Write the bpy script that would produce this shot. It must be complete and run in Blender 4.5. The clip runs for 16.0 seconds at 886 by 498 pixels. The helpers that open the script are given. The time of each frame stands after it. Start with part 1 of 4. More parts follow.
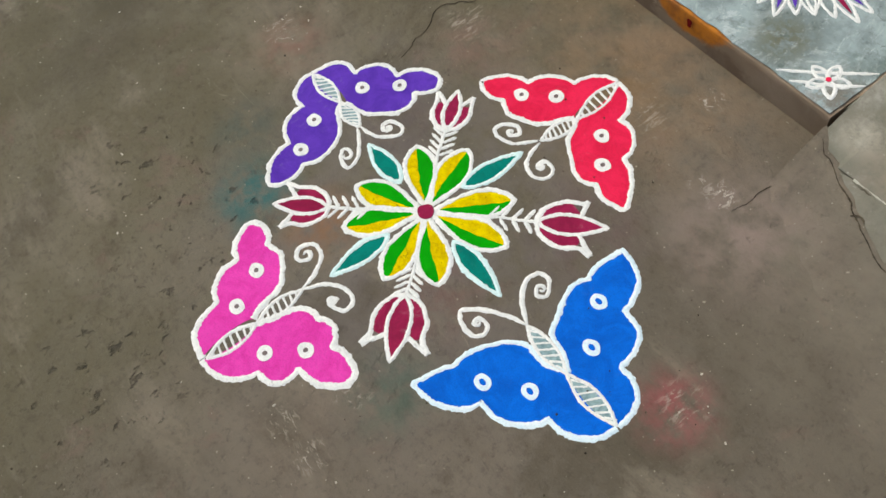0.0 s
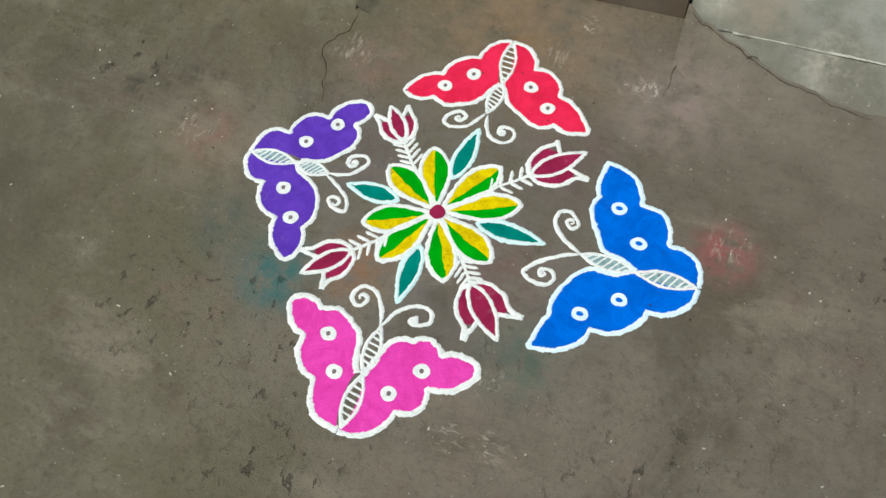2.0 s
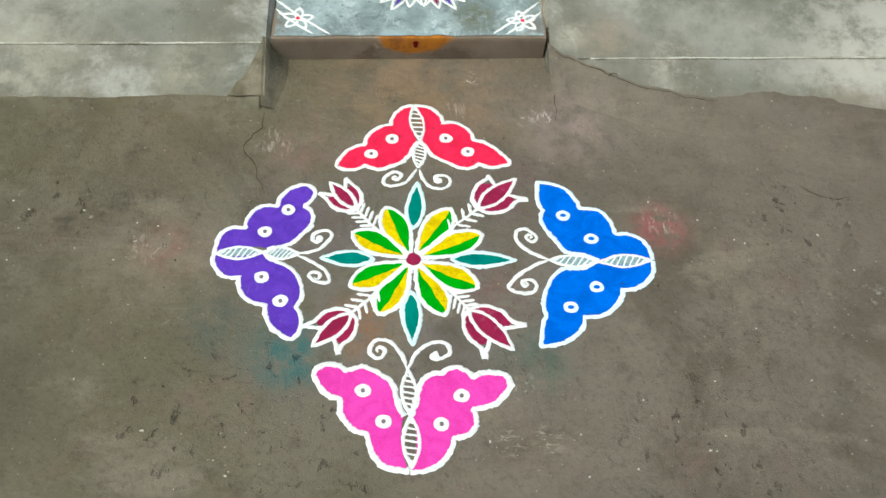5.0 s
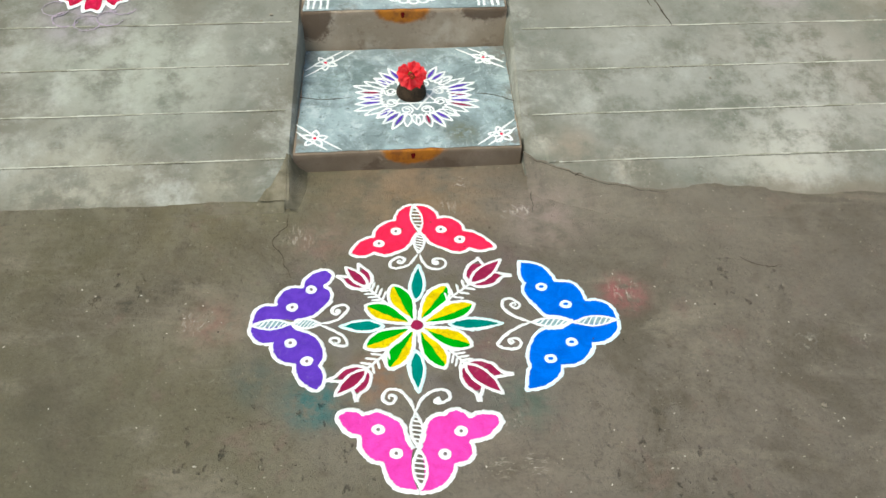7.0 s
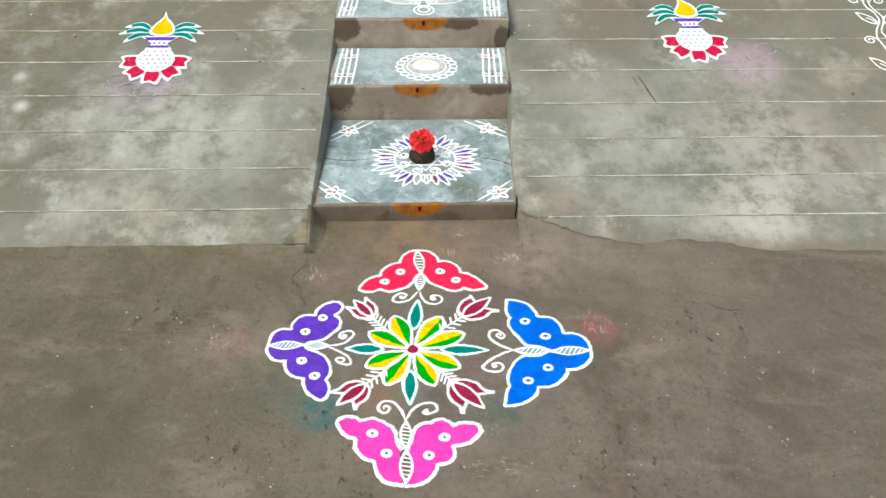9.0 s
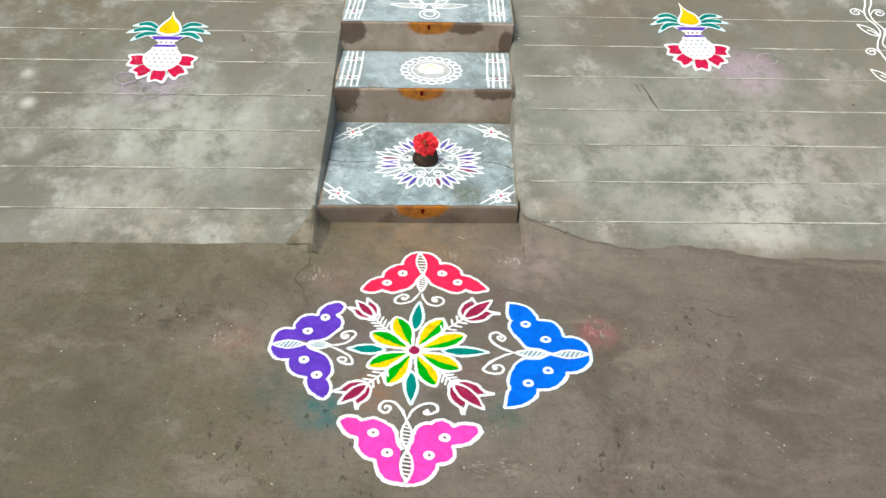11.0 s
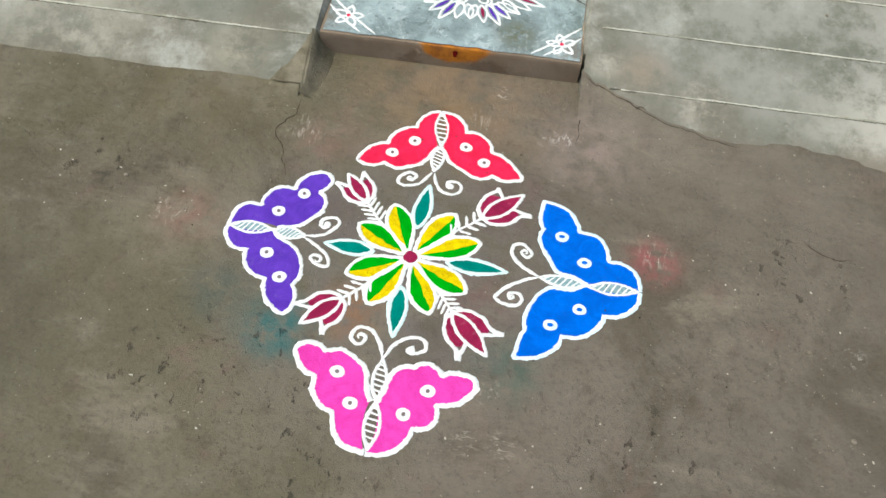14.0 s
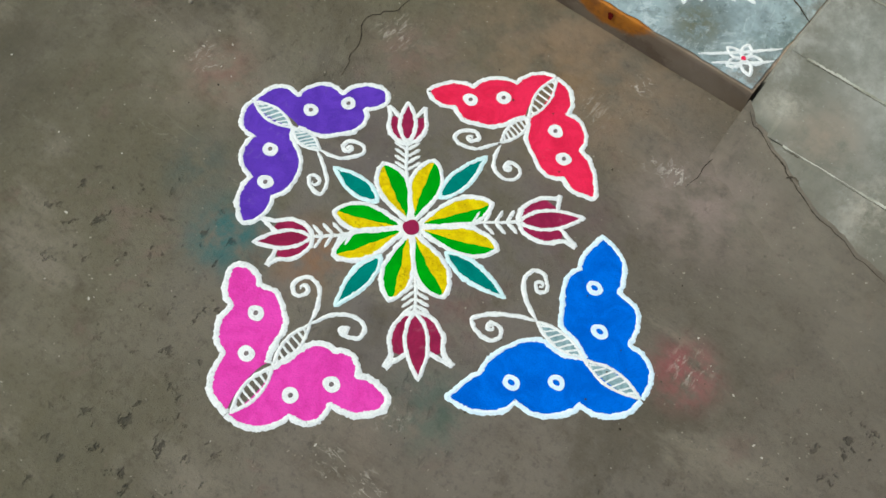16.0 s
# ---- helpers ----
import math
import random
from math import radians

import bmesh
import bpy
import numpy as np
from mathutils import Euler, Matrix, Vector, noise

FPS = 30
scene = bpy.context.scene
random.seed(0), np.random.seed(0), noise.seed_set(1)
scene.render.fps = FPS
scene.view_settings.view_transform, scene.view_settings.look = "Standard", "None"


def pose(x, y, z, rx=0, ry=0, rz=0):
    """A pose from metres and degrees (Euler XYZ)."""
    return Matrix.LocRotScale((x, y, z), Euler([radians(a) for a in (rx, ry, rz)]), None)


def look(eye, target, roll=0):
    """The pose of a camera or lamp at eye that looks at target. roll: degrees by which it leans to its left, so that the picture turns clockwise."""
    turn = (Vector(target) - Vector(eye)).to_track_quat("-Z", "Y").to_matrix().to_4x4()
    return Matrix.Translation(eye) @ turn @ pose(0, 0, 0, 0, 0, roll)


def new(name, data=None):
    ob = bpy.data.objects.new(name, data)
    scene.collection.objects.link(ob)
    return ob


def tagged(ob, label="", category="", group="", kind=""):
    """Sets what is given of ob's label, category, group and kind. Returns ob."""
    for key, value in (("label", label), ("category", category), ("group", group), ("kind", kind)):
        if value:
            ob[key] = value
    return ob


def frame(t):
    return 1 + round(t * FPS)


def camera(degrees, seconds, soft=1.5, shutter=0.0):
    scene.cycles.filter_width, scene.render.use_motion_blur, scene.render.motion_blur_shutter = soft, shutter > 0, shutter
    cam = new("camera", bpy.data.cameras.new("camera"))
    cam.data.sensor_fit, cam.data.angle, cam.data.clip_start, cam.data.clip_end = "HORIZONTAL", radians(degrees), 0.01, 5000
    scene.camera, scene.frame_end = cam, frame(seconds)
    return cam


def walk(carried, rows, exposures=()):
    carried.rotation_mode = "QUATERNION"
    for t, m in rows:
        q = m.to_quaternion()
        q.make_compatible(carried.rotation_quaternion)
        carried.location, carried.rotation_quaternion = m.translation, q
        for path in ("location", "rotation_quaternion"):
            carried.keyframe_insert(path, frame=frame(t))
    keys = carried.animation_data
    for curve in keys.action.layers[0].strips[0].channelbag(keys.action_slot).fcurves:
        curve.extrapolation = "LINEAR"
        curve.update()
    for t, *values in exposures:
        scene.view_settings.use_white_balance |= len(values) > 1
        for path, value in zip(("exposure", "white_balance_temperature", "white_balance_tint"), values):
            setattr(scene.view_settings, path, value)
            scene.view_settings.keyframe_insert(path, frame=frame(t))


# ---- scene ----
cam = camera(51.8, 16.0)
PATH = [
    (0, (0.85, -0.394, 1.498), (-0.037, 0.033, -0.243), -14.2),
    (0.5, (0.795, -0.439, 1.506), (-0.031, 0.02, -0.257), -13.3),
    (1, (0.581, -0.597, 1.562), (-0.034, 0.023, -0.237), -13.9),
    (1.5, (0.476, -0.736, 1.604), (0.016, 0.022, -0.188), -7.1),
    (2, (0.396, -0.875, 1.653), (0.014, -0.024, -0.116), -6.4),
    (2.5, (0.19, -0.964, 1.663), (-0.006, -0.019, -0.088), -0.7),
    (3, (0.018, -0.983, 1.668), (0.05, -0.031, -0.09), 2.1),
    (3.5, (-0.031, -1.027, 1.661), (0.084, -0.026, -0.067), 4.5),
    (3.7, (-0.062, -1.029, 1.657), (0.08, -0.008, -0.057), 3.1),
    (5.8, (-0.102, -1.341, 1.78), (0.061, -0.081, 0.235), 6.3),
    (6, (-0.079, -1.384, 1.813), (0.071, -0.093, 0.292), 5.7),
    (6.5, (-0.103, -1.491, 1.845), (0.048, -0.134, 0.384), 3.4),
    (7, (-0.128, -1.581, 1.886), (0.041, -0.18, 0.469), 2.3),
    (7.5, (-0.075, -1.698, 1.937), (0.033, -0.22, 0.594), 1.3),
    (8, (-0.05, -1.825, 1.966), (0.053, -0.308, 0.667), 2.4),
    (8.5, (-0.032, -1.92, 1.995), (0.069, -0.399, 0.7), 2.1),
    (9, (-0.019, -1.974, 2.014), (0.064, -0.428, 0.748), 1.2),
    (9.2, (-0.012, -1.988, 2.02), (0.091, -0.43, 0.77), 1.8),
    (11.5, (-0.041, -1.996, 2.026), (0.046, -0.45, 0.761), 2.4),
    (12, (-0.026, -1.974, 2.017), (0.043, -0.436, 0.741), 1.6),
    (12.5, (-0.008, -1.945, 1.982), (0.062, -0.438, 0.67), 1.8),
    (13, (-0.011, -1.72, 1.925), (0.086, -0.312, 0.508), 2.2),
    (13.5, (-0.035, -1.449, 1.841), (0.059, -0.204, 0.279), 3.6),
    (14, (0.1, -1.224, 1.79), (0.077, -0.073, 0.154), 6.4),
    (14.5, (0.247, -1.051, 1.733), (0.081, -0.059, 0.004), 8.6),
    (15, (0.304, -0.841, 1.656), (0.058, 0.061, -0.112), 8.0),
    (15.5, (0.351, -0.692, 1.627), (0.035, 0.048, -0.204), 6.4),
    (16, (0.485, -0.651, 1.615), (0.03, 0.078, -0.191), 5.8),
]
walk(cam, [(t, look(eye, target, roll)) for t, eye, target, roll in PATH],
     [(0, 0.18, 6800, 5), (1.5, 0.22, 6550, -1), (3.5, 0.41, 6400, -1), (6, 0.54, 6480, -3), (7, 0.58, 6480, -1), (9, 0.63, 6500, 3), (12.5, 0.67, 6500, 5), (13.5, 0.60, 6480, 3), (14.5, 0.48, 6400, 2), (16, 0.18, 6300, -1)])

# ---- light ----
world = bpy.data.worlds.new("world")
scene.world = world
world.use_nodes = True
wn = world.node_tree.nodes
sky = wn.new("ShaderNodeTexSky")
sky.sky_type, sky.sun_disc = "NISHITA", False
sky.sun_elevation, sky.sun_rotation = radians(62), radians(-112)
sky.air_density, sky.dust_density = 1.0, 4.0
wn["Background"].inputs["Strength"].default_value = 0.13
world.node_tree.links.new(sky.outputs[0], wn["Background"].inputs["Color"])
sun = new("sun", bpy.data.lights.new("sun", "SUN"))
sun.data.energy, sun.data.angle, sun.data.color = 1.5, radians(35), (1.0, 0.96, 0.9)
sun.matrix_world = look((-3.0, -1.2, 6.0), (0, 0, 0))


# ---- materials ----
def srgb(r, g, b):
    return tuple(((c / 255 + 0.055) / 1.055) ** 2.4 if c > 10 else c / 3295 for c in (r, g, b)) + (1.0,)


class Nodes:
    """A small writer of node trees."""

    def __init__(self, name):
        self.mat = bpy.data.materials.new(name)
        self.mat.use_nodes = True
        self.t = self.mat.node_tree
        self.bsdf = self.t.nodes["Principled BSDF"]
        self.pos = self.t.nodes.new("ShaderNodeNewGeometry").outputs["Position"]

    def link(self, a, b):
        self.t.links.new(a, b)

    def noise(self, scale, detail=5.0, rough=0.6, vec=None, distort=0.0):
        n = self.t.nodes.new("ShaderNodeTexNoise")
        n.inputs["Scale"].default_value, n.inputs["Detail"].default_value = scale, detail
        n.inputs["Roughness"].default_value, n.inputs["Distortion"].default_value = rough, distort
        self.link(vec or self.pos, n.inputs["Vector"])
        return n.outputs[0]

    def stretch(self, sx, sy, sz):
        n = self.t.nodes.new("ShaderNodeVectorMath")
        n.operation = "MULTIPLY"
        self.link(self.pos, n.inputs[0])
        n.inputs[1].default_value = (sx, sy, sz)
        return n.outputs[0]

    def steps(self, value, lo, hi, a=0.0, b=1.0):
        n = self.t.nodes.new("ShaderNodeMapRange")
        n.interpolation_type = "SMOOTHSTEP"
        self.link(value, n.inputs["Value"])
        for key, v in (("From Min", lo), ("From Max", hi), ("To Min", a), ("To Max", b)):
            n.inputs[key].default_value = v
        return n.outputs["Result"]

    def math(self, op, a, b=None):
        n = self.t.nodes.new("ShaderNodeMath")
        n.operation = op
        for k, v in enumerate((a, b)):
            if v is None:
                continue
            if isinstance(v, (int, float)):
                n.inputs[k].default_value = v
            else:
                self.link(v, n.inputs[k])
        return n.outputs[0]

    def mix(self, fac, a, b, blend="MIX"):
        n = self.t.nodes.new("ShaderNodeMix")
        n.data_type, n.blend_type = "RGBA", blend
        for key, v in ((0, fac), (6, a), (7, b)):
            if isinstance(v, (int, float, tuple)):
                n.inputs[key].default_value = v
            else:
                self.link(v, n.inputs[key])
        return n.outputs[2]

    def spot(self, x, y, r, soft=1.0, z=None, rz=0.05):
        """One at a place of the plan (or at the height z too), falling to nought at the distance r."""
        n = self.t.nodes.new("ShaderNodeVectorMath")
        n.operation = "MULTIPLY_ADD"
        self.link(self.pos, n.inputs[0])
        n.inputs[1].default_value, n.inputs[2].default_value = (1 / r, 1 / r, 0 if z is None else 1 / rz), (-x / r, -y / r, 0 if z is None else -z / rz)
        m = self.t.nodes.new("ShaderNodeVectorMath")
        m.operation = "LENGTH"
        self.link(n.outputs[0], m.inputs[0])
        return self.steps(m.outputs["Value"], 1.0, 1.0 - soft)

    def axis(self, key):
        n = self.t.nodes.new("ShaderNodeSeparateXYZ")
        self.link(self.pos, n.inputs[0])
        return n.outputs[key]

    def random(self):
        return self.t.nodes.new("ShaderNodeObjectInfo").outputs["Random"]

    def bump(self, height, strength, distance):
        n = self.t.nodes.new("ShaderNodeBump")
        n.inputs["Strength"].default_value, n.inputs["Distance"].default_value = strength, distance
        self.link(height, n.inputs["Height"])
        self.link(n.outputs[0], self.bsdf.inputs["Normal"])

    def done(self, colour, rough=0.9, spec=0.25):
        if isinstance(colour, tuple):
            self.bsdf.inputs["Base Color"].default_value = colour
        else:
            self.link(colour, self.bsdf.inputs["Base Color"])
        self.bsdf.inputs["Specular IOR Level"].default_value = spec
        if isinstance(rough, float):
            self.bsdf.inputs["Roughness"].default_value = rough
        else:
            self.link(rough, self.bsdf.inputs["Roughness"])
        return self.mat


def powder(name, colour, second, patch=14.0, amount=0.8, bare=0.0, dust=0.0, under=(0.10, 0.085, 0.065, 1)):
    """Dry coloured powder strewn by hand, with grains, swirls and thin places."""
    n = Nodes(name)
    c = n.mix(n.steps(n.noise(patch, 5, 0.7, distort=1.2), 0.35, 0.68, 0, amount), colour, second)
    c = n.mix(n.steps(n.noise(420, 2, 0.6), 0.45, 0.75, 0, 0.4), c, n.mix(0.5, c, (0.02, 0.02, 0.02, 1)))
    c = n.mix(n.steps(n.noise(34, 6, 0.8, distort=2.5), 0.58, 0.72, 0, 0.3), c, n.mix(0.45, c, (0.03, 0.02, 0.03, 1)))
    if dust:
        c = n.mix(n.steps(n.noise(26, 6, 0.75, distort=1.0), 0.56, 0.74, 0, dust), c, n.mix(0.4, c, (0.6, 0.58, 0.58, 1)))
    if bare:
        c = n.mix(n.steps(n.noise(70, 6, 0.78, distort=1.5), 0.56, 0.68, 0, bare), c, under)
    n.bump(n.math("ADD", n.noise(260, 3, 0.7), n.noise(60, 5, 0.7)), 0.5, 0.003)
    return n.done(c, 0.95, 0.1)


def tint(r, g, b, k=0.86):
    """A pigment's own colour from how it looks in this light."""
    return tuple(v * k for v in srgb(r, g, b)[:3]) + (1.0,)


WHITE = powder("white_powder", (0.82, 0.83, 0.80, 1), (0.70, 0.72, 0.70, 1), 30, 0.8, 0.35)
CYANED = powder("white_powder_tinged_teal", (0.66, 0.86, 0.85, 1), (0.60, 0.76, 0.76, 1), 30, 0.7, 0.25)
BLUED = powder("white_powder_tinged_blue", (0.74, 0.86, 0.90, 1), (0.60, 0.77, 0.86, 1), 24, 0.8, 0.2)
FAINT = powder("thin_white_powder", (0.58, 0.59, 0.56, 1), (0.36, 0.36, 0.33, 1), 30, 0.9, 0.75)
PURPLE = powder("purple_powder", tint(102, 62, 190), tint(84, 48, 164), dust=0.25)
RED = powder("red_powder", tint(242, 42, 86), tint(218, 28, 68), dust=0.15)
PINK = powder("pink_powder", tint(238, 74, 184), tint(220, 54, 160), dust=0.15)
BLUE = powder("blue_powder", tint(0, 110, 226), tint(0, 90, 196), dust=0.04)
TEAL = powder("teal_powder", tint(0, 134, 120), tint(0, 112, 102), dust=0.1)
CRIMSON = powder("crimson_powder", tint(160, 36, 80), tint(130, 26, 62), dust=0.25)
GREEN = powder("green_powder", tint(6, 168, 8), tint(2, 142, 4))
YELLOW = powder("yellow_powder", tint(238, 214, 0), tint(208, 176, 0), 30, 0.9, 1.0, under=(0.16, 0.11, 0.004, 1))
ROSE = powder("rose_red_powder", tint(212, 26, 78), tint(168, 12, 50), 50, 0.9, 0.0, dust=0.5)
MUSTARD = powder("mustard_powder", tint(232, 200, 0), tint(206, 172, 0), 24, 0.8)
VERMILION = powder("vermilion", tint(112, 20, 16), tint(84, 16, 14))

# worn brown cement of the yard, with pits, scuffs, dust and strewn colour
n = Nodes("yard_cement")
side = n.steps(n.math("ADD", n.axis("X"), n.math("MULTIPLY", n.noise(1.1, 4, 0.6), 1.2)), 0.2, 1.1)
c = n.mix(n.steps(n.noise(1.35, 6, 0.62), 0.42, 0.58), n.mix(side, srgb(97, 91, 71), srgb(100, 92, 79)), n.mix(side, srgb(112, 105, 87), srgb(114, 105, 92)))
c = n.mix(n.steps(n.noise(2.6, 7, 0.66, distort=0.4), 0.46, 0.66, 0, 0.8), c, srgb(82, 75, 60))
c = n.mix(n.steps(n.noise(4.2, 6, 0.68, n.stretch(0.5, 1.3, 1.0), 0.5), 0.52, 0.70, 0, 0.65), c, srgb(134, 124, 108))
c = n.mix(n.steps(n.noise(7.5, 5, 0.7, distort=0.6), 0.56, 0.7, 0, 0.5), c, srgb(114, 94, 82))
c = n.mix(n.steps(n.noise(13, 5, 0.7), 0.56, 0.7, 0, 0.4), c, srgb(70, 63, 50))
c = n.mix(n.steps(n.noise(55, 6, 0.8), 0.48, 0.70, 0, 0.45), c, srgb(56, 52, 42))
c = n.mix(n.steps(n.noise(130, 4, 0.75), 0.56, 0.76, 0, 0.3), c, srgb(132, 126, 110))
for x, y, r, tone, amount in (
    (0.0, 0.0, 0.62, srgb(112, 104, 100), 0.85), (0.75, 0.3, 0.6, srgb(118, 110, 95), 0.45), (-1.15, 0.1, 0.55, srgb(86, 80, 62), 0.6), (1.2, 0.2, 0.5, srgb(92, 84, 72), 0.5), (0.58, 0.48, 0.26, srgb(122, 115, 101), 0.7), (0.95, 0.42, 0.3, srgb(114, 107, 95), 0.5), (-0.41, 0.56, 0.14, srgb(150, 142, 122), 0.95), (-0.70, 0.15, 0.10, srgb(58, 53, 42), 0.55), (-0.78, 0.12, 0.05, srgb(42, 39, 30), 0.7), (-0.66, 0.19, 0.05, srgb(42, 39, 30), 0.7), (-0.60, 0.20, 0.03, srgb(42, 39, 30), 0.6), (-0.56, 0.03, 0.24, srgb(130, 120, 104), 0.7), (1.35, -0.1, 0.65, srgb(94, 86, 76), 0.6), (0.9, -0.55, 0.5, srgb(92, 84, 74), 0.5), (-0.6, 0.5, 0.45, srgb(94, 86, 58), 0.6), (0.03, 0.55, 0.42, srgb(138, 116, 92), 0.85), (0.05, 0.46, 0.2, srgb(118, 92, 56), 0.5), (0.585, 0.075, 0.105, srgb(166, 78, 84), 0.6),
    (-0.545, 0.04, 0.12, srgb(140, 92, 82), 0.4), (-0.27, -0.235, 0.13, srgb(30, 98, 98), 0.95), (0.25, -0.27, 0.13, srgb(48, 92, 78), 0.5),
    (0.24, 0.2, 0.16, srgb(100, 66, 74), 0.4), (-0.12, -0.17, 0.12, srgb(146, 98, 58), 0.55), (0.16, -0.09, 0.14, srgb(106, 72, 62), 0.5),
    (0.42, 0.40, 0.22, srgb(146, 130, 120), 0.75), (-0.95, 0.35, 0.3, srgb(78, 74, 50), 0.6), (-0.26, 0.33, 0.14, srgb(136, 100, 90), 0.4),
    (-0.2, 0.1, 0.14, srgb(88, 76, 76), 0.4), (-0.42, -0.16, 0.12, srgb(58, 84, 80), 0.5), (-0.95, -0.3, 0.4, srgb(84, 80, 64), 0.5), (0.2, -0.42, 0.2, srgb(126, 112, 98), 0.35)):
    grain = n.steps(n.noise(7 + 2 / r, 4, 0.6, distort=0.1), 0.28, 0.66)
    c = n.mix(n.math("MULTIPLY", n.math("MULTIPLY", n.spot(x, y, r), grain), amount), c, tone)
for x, y, r, sx, sy, amount in ((0.175, 0.586, 0.045, 1, 1.6, 0.8), (0.350, 0.436, 0.050, 1.4, 0.8, 0.9), (0.300, 0.424, 0.03, 0.8, 1.4, 0.6), (0.170, -0.450, 0.045, 0.8, 2.0, 0.6), (0.250, -0.447, 0.045, 0.8, 2.2, 0.7),
                                (0.215, -0.330, 0.05, 1, 1, 0.5), (0.590, 0.095, 0.06, 1.6, 0.6, 0.6), (-0.595, 0.045, 0.06, 1.4, 0.7, 0.6), (1.042, -0.12, 0.04, 1, 1, 0.6), (1.204, -0.122, 0.045, 1, 1, 0.6), (0.12, 0.45, 0.08, 1.6, 0.4, 0.4), (-0.32, 0.36, 0.08, 1.6, 0.5, 0.45)):
    streak = n.steps(n.noise(55, 4, 0.7, n.stretch(sx, sy, 1.0), 0.8), 0.52, 0.66)
    c = n.mix(n.math("MULTIPLY", n.math("MULTIPLY", n.spot(x, y, r), streak), amount), c, srgb(200, 192, 178))
scuff = n.steps(n.noise(6, 6, 0.82, n.stretch(1.0, 3.5, 1.0), 1.5), 0.62, 0.72, 0, 0.4)
c = n.mix(scuff, c, srgb(148, 142, 124))
zone = n.steps(n.noise(1.9, 4, 0.55), 0.42, 0.6, 0, 0.3)
for x, y, r in ((-0.25, -0.37, 0.26), (-0.10, -0.68, 0.26), (-0.47, -0.36, 0.22), (-0.80, 0.17, 0.13), (0.56, -0.48, 0.25), (0.95, 0.10, 0.18)):
    zone = n.math("MAXIMUM", zone, n.spot(x, y, r, 0.7))
pits = n.math("MULTIPLY", n.steps(n.noise(34, 4, 0.66, n.stretch(1.0, 0.7, 1.0)), 0.595, 0.66), zone)
c = n.mix(n.math("MULTIPLY", pits, 0.55), c, srgb(38, 34, 27))
c = n.mix(n.steps(n.noise(105, 2, 0.5), 0.71, 0.76, 0, 0.6), c, srgb(172, 166, 148))
h = n.math("SUBTRACT", n.math("ADD", n.noise(26, 8, 0.8), n.math("MULTIPLY", n.noise(5, 4, 0.6), 1.5)), n.math("MULTIPLY", pits, 0.9))
n.bump(h, 0.8, 0.010)
CEMENT = n.done(c, n.steps(n.noise(6, 4, 0.6), 0.3, 0.7, 0.62, 0.92), 0.3)


def concrete(name, a, b, pale, dark, patch=2.2, pale_amount=0.5, warm=None):
    """Trowelled concrete with pale lime bloom and damp patches."""
    n = Nodes(name)
    c = n.mix(n.steps(n.noise(patch, 6, 0.62), 0.40, 0.60), a, b)
    if warm:
        c = n.mix(n.steps(n.noise(patch * 0.62, 5, 0.6, distort=0.1), 0.46, 0.60, 0, 0.85), c, warm)
    c = n.mix(n.steps(n.noise(patch * 1.4, 7, 0.7, distort=0.15), 0.50, 0.70, 0, pale_amount), c, pale)
    c = n.mix(n.steps(n.noise(patch * 2.1, 7, 0.74, distort=0.15), 0.54, 0.70, 0, 0.65), c, dark)
    c = n.mix(n.steps(n.noise(48, 6, 0.8), 0.5, 0.76, 0, 0.45), c, dark)
    c = n.mix(n.steps(n.noise(75, 3, 0.7), 0.64, 0.74, 0, 0.45), c, pale)
    n.bump(n.math("ADD", n.noise(30, 7, 0.75), n.noise(7, 4, 0.6)), 0.5, 0.006)
    return n, c


